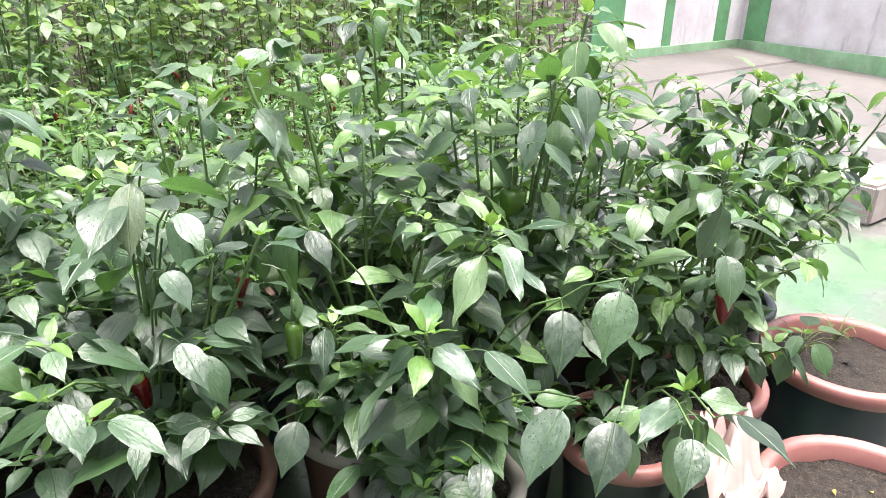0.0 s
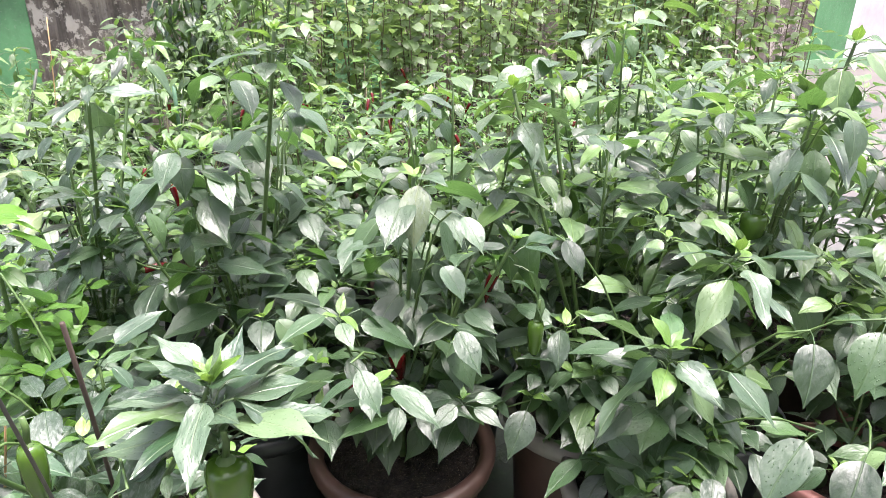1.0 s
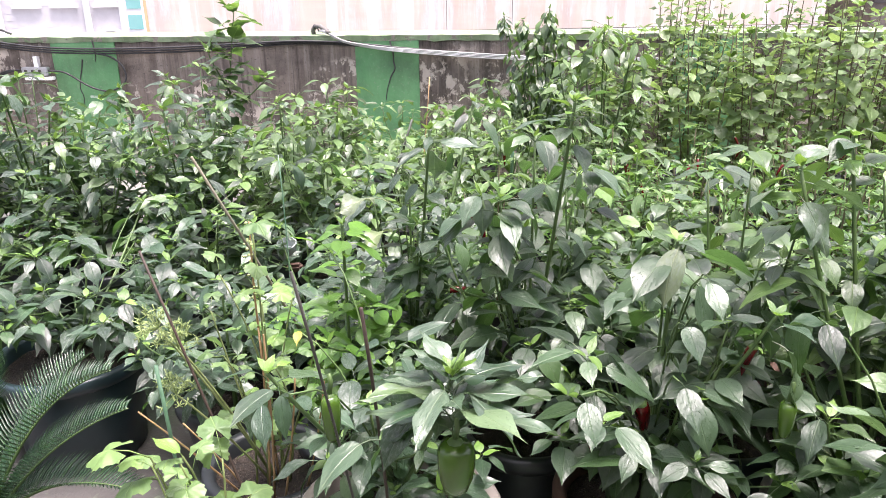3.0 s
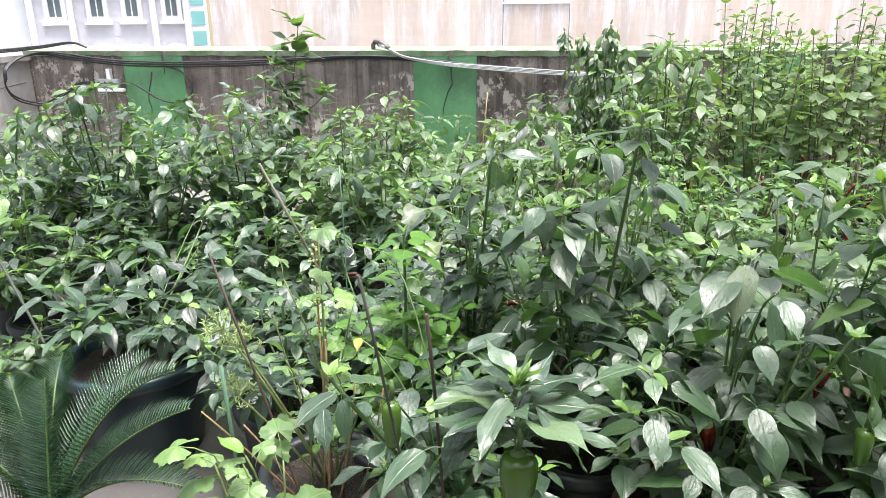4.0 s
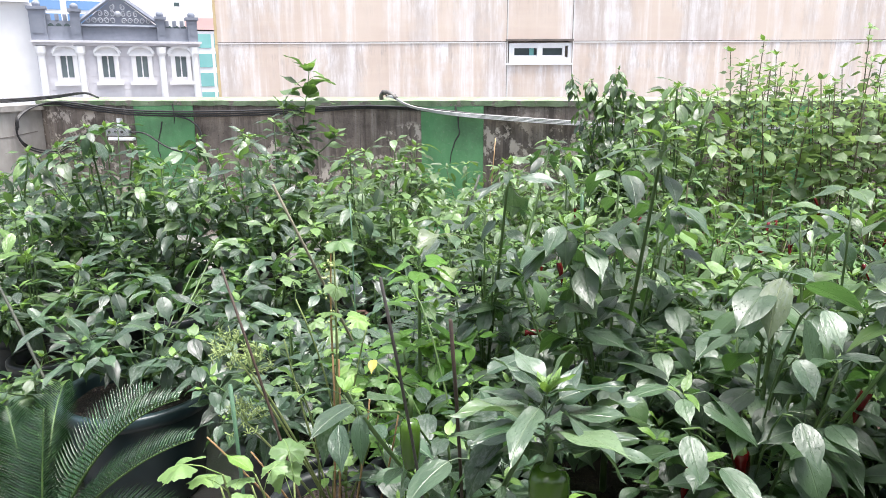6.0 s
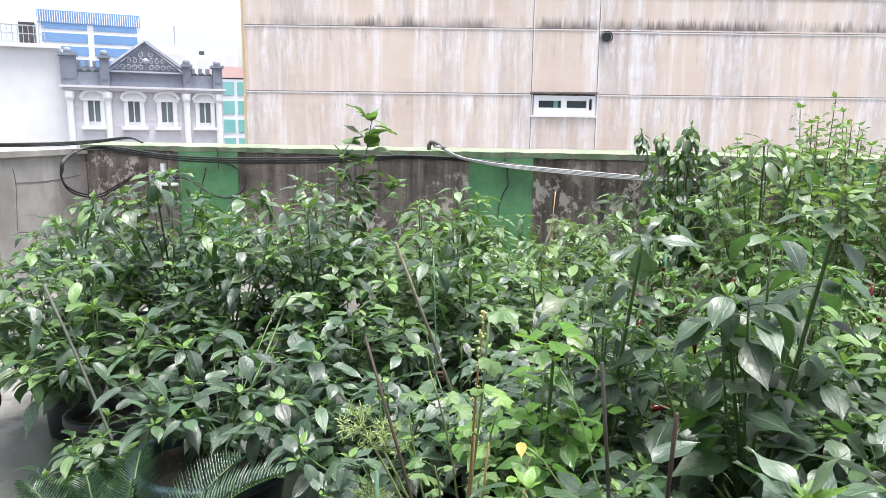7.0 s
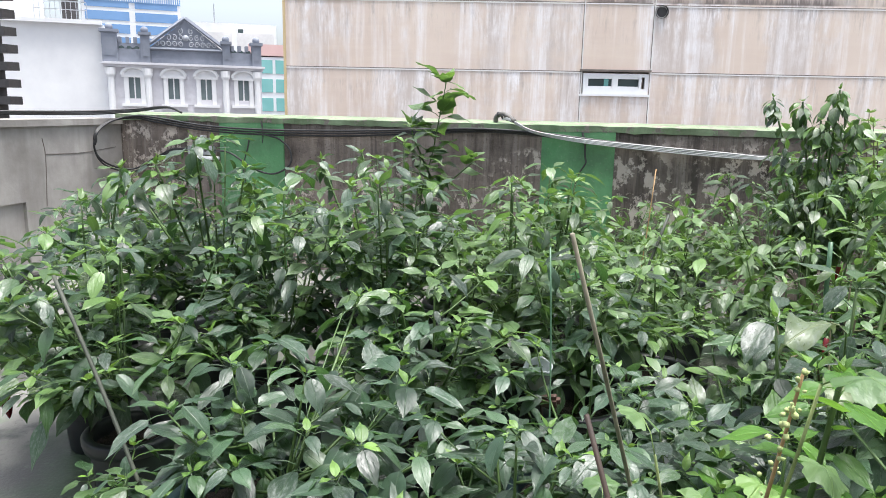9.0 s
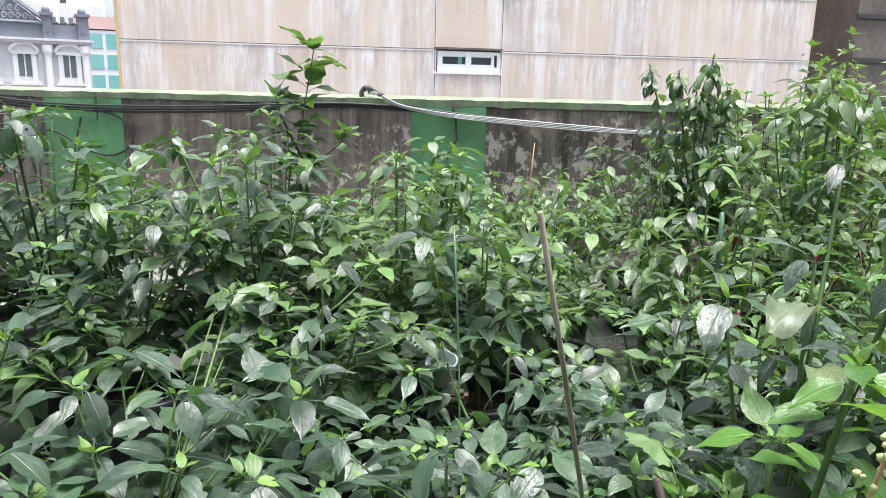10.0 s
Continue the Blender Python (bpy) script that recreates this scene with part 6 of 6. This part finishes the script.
stake("garden_stake", (-0.52, 1.93, 0.0), (-0.80, 1.32, 1.285), 0.0055, PALE_STAKE, "long grey stick leaning among the plants", 0.004)
stake("garden_stake", (-1.90, 1.70, 0.3), (-2.337, 1.871, 0.97), 0.006, GREY_STAKE, "grey stick leaning over the pots")
stake("garden_stake", (-0.9, 2.3, 0.3), (-0.94, 2.42, 1.05), 0.003, GREEN_STAKE, "thin green wire stake")
stake("garden_stake", (-0.76, 3.4, 0.3), (-0.52, 3.54, 1.02), 0.007, GREY_STAKE, "pale stick leaning among the peppers")
stake("garden_stake", (0.05, 3.1, 0.3), (0.06, 3.16, 1.0), 0.009, GREEN_STAKE, "green coated garden stake")
stake("dry_stake", (-0.62, 4.5, 0.3), (-0.55, 4.62, 1.14), 0.0035, DRY, "dry pale stem standing by the parapet")


def pale_herb(x, y, tops, seed, small=0.04, large=0.07):
    """A loose weedy herb: thin pale stalks with round lobed leaves."""
    rng = random.Random(seed)
    root = empty("pale_herb", x, y, 0.33, "loose pale green herb with lobed leaves and thin stalks", "herb", "herbs in the front corner")
    leaves = []
    for tip in tops:
        tip = Vector(tip) - Vector((x, y, 0.33))
        pts = bow((rng.uniform(-0.05, 0.05), rng.uniform(-0.05, 0.05), -0.04), tip * 0.5 + Vector((rng.uniform(-0.06, 0.06), rng.uniform(-0.06, 0.06), 0.05)), tip, 9)
        part("stalk", tube(bmesh.new(), pts, 0.004, 0.002, 5), STALK, root, smooth=True)
        for i in range(2, 9):
            leaves.append((rng.choice(PALE if rng.random() < 0.8 else YOUNG), leaf_pose(rng, pts[i], rng.uniform(0, 6.28), rng.uniform(-10, 40), rng.uniform(small, large))))
    dress(root, leaves, True)


pot(-0.62, 1.22, 0.2, 0.38, POT_BLACK, POT_BLACK, "black pot of weedy herbs")
pale_herb(-0.62, 1.22, [(-0.54, 1.06, 0.97), (-0.66, 1.1, 1.03), (-0.46, 0.9, 0.88), (-0.507, 0.966, 1.2), (-0.72, 1.15, 0.9), (-0.5, 1.2, 0.95), (-0.62, 0.98, 0.86), (-0.42, 1.1, 0.85)], 21)
pot(-0.58, 0.72, 0.15, 0.36, POT_BROWN, POT_BROWN, "small brown pot of pale leaves")
pale_herb(-0.58, 0.72, [(-0.60, 0.57, 0.86), (-0.54, 0.58, 0.86), (-0.57, 0.62, 0.81), (-0.5, 0.66, 0.8), (-0.66, 0.66, 0.78)], 22, 0.05, 0.088)


def umbel(x, y, z, foot, seed):
    """A feathery seed head on a thin stalk."""
    rng = random.Random(seed)
    root = empty("seed_head", x, y, z, "feathery pale green seed head on a thin stalk", "herb", "herbs in the front corner")
    f = Vector(foot) - Vector((x, y, z))
    part("stalk", tube(bmesh.new(), bow(f, f * 0.4 + Vector((0.03, 0, 0)), (0, 0, 0), 8), 0.004, 0.0025, 5), STALK, root, smooth=True)
    bm = bmesh.new()
    for k in range(26):
        a, e = rng.uniform(0, 6.28), rng.uniform(-0.3, 1.5)
        d = Vector((math.cos(a) * math.cos(e), math.sin(a) * math.cos(e), math.sin(e))) * rng.uniform(0.035, 0.06)
        tube(bm, [(0, 0, 0), d], 0.001, 0.0007, 3)
        for j in range(9):
            q = d + Vector((rng.gauss(0, 1), rng.gauss(0, 1), rng.gauss(0, 1))).normalized() * rng.uniform(0.008, 0.018)
            tube(bm, [d, q], 0.0008, 0.0012, 3)
    part("head", bm, FLOWER, root)


umbel(-0.73, 0.968, 0.89, (-0.62, 1.2, 0.34), 1)
umbel(-0.76, 0.98, 0.745, (-0.62, 1.18, 0.34), 2)
umbel(-0.78, 0.98, 0.93, (-0.62, 1.2, 0.34), 3)
for k, (a, b) in enumerate((((-0.6, 1.12, 0.33), (-0.54, 1.02, 0.92)), ((-0.58, 1.1, 0.33), (-0.5, 0.95, 0.94)), ((-0.55, 1.1, 0.33), (-0.42, 0.92, 0.86)), ((-0.66, 1.1, 0.33), (-0.82, 0.9, 0.74)), ((-0.64, 1.1, 0.33), (-0.72, 0.92, 0.7)), ((-0.5, 1.15, 0.33), (-0.36, 0.95, 0.82)))):
    stake("dry_stalk", a, b, 0.0035, DRY, "thin dry straw-coloured stalk among the herbs", 0.002)

# crumpled sheet over a rim, a tray, a cup and fallen petals
bm = bmesh.new()
vs = bmesh.ops.create_grid(bm, x_segments=40, y_segments=40, size=0.13)["verts"]
for v in vs:
    x, y = v.co.x, v.co.y
    n = noise.noise(Vector((x * 14, y * 14, 2))) * 0.09 + noise.noise(Vector((x * 34, y * 34, 5))) * 0.045
    v.co = Vector((1.53 + x * 0.9 + n * 0.5, 0.36 + y * 0.7 + n * 0.4, 0.47 + n - max(0, (0.02 - y)) * 0.6))
tagged(new("plastic_sheet", finish("plastic_sheet", bm, CLOTH, True)), "crumpled pale pink plastic sheet over a pot rim", "sheet")
cup = empty("plastic_tub", -0.97, 2.5, 0.61, "torn white plastic tub stuck on a stick over the leaves", "tub")
cup.matrix_world = pose(-0.97, 2.5, 0.61, 8, -6, 0)
bm = lathe(bmesh.new(), [(0.0, -0.07), (0.035, -0.07), (0.045, 0.0), (0.05, 0.005), (0.052, 0.0), (0.047, -0.004), (0.038, -0.06), (0.0, -0.064)], 28)
for v in bm.verts:
    if v.co.z > -0.01:
        v.co.z += 0.014 * noise.noise(Vector((v.co.x * 40, v.co.y * 40, 3))) + 0.25 * max(0, v.co.y)
part("tub_body", bm, POT_WHITE, cup, smooth=True)
part("stick", tube(bmesh.new(), [(0, 0, -0.61), (0, 0, -0.066)], 0.005, 0.005, 6), CANE, cup)
part("clip", box(bmesh.new(), (0.0, -0.075, -0.115), (0.075, -0.03, -0.075), bevel=0.012), POT_BROWN, cup, "dull red plastic clip under the tub")


def seed_spike(keys, seed):
    """A thin stalk whose top is set with small pale flower clusters."""
    rng = random.Random(seed)
    pts = spline(keys, 8)
    here = pts[0]
    root = empty("flower_spike", *here, "pale yellow-green flower spike on a dry stalk", "herb", "herbs in the front corner")
    part("stalk", tube(bmesh.new(), [p - here for p in pts], 0.004, 0.002, 5), DRY, root, smooth=True)
    for k in range(44):
        f = rng.uniform(0.62, 1.0) * (len(pts) - 1)
        i = min(int(f), len(pts) - 2)
        p = pts[i].lerp(pts[i + 1], f - i) - here + Vector((rng.gauss(0, 0.007), rng.gauss(0, 0.007), rng.gauss(0, 0.004)))
        b = bmesh.new()
        bmesh.ops.create_icosphere(b, subdivisions=1, radius=rng.uniform(0.0022, 0.0042))
        for v in b.verts:
            v.co *= rng.uniform(0.7, 1.4)
        b.transform(Matrix.Translation(p))
        part("floret", b, SPIKE, root, smooth=True)


seed_spike([(-0.6, 1.2, 0.34), (-0.56, 1.08, 0.75), (-0.54, 1.02, 1.0), (-0.52, 0.985, 1.21)], 5)
tray = empty("planter_tray", -0.27, 3.0, 0.0, "white plastic planter box half hidden by leaves", "planter")
part("body", boxes(((-0.3, -0.12, 0.0), (0.3, -0.105, 0.3)), ((-0.3, 0.105, 0.0), (0.3, 0.12, 0.3)), ((-0.3, -0.105, 0.0), (-0.285, 0.105, 0.3)), ((0.285, -0.105, 0.0), (0.3, 0.105, 0.3)), ((-0.285, -0.105, 0.0), (0.285, 0.105, 0.22))), POT_WHITE, tray)
block = empty("concrete_block", 4.98, 1.62, 0.0, "pale concrete block lying on the roof", "block")
part("body", box(bmesh.new(), (-0.25, -0.2, 0.0), (0.3, 0.2, 0.26), bevel=0.02), BLOCK, block)
rng = random.Random(31)
for k in range(14):
    cx, cy, rr = ((2.42, 0.5, 0.18), (1.8, 0.14, 0.17))[k % 2]
    a, q = rng.uniform(0, 6.28), rr * math.sqrt(rng.random())
    ob = new("fallen_petal", YELLOWED[0])
    ob.matrix_world = leaf_pose(rng, Vector((cx + q * math.cos(a), cy + q * math.sin(a), 0.315)), a * 3, 8, rng.uniform(0.012, 0.03))
    tagged(ob, "small yellow fallen petal on bare soil", "petal", "petals on the soil")


def grass_tuft(x, y, z, seed):
    """A weedy tuft of thin arching blades."""
    rng = random.Random(seed)
    root = empty("grass_tuft", x, y, z, "small weedy grass tuft in a bare pot", "weed", "weeds in the pots")
    for k in range(14):
        a, ln = rng.uniform(0, 6.28), rng.uniform(0.07, 0.15)
        d = Vector((math.cos(a), math.sin(a), 0))
        part("blade", tube(bmesh.new(), bow((0, 0, -0.01), d * ln * 0.3 + Vector((0, 0, ln * 0.9)), d * ln * 0.9 + Vector((0, 0, ln * 0.6)), 6), 0.0022, 0.0006, 4), STALK, root, smooth=True)


grass_tuft(2.56, 0.6, 0.33, 3)
grass_tuft(2.34, 0.62, 0.33, 4)
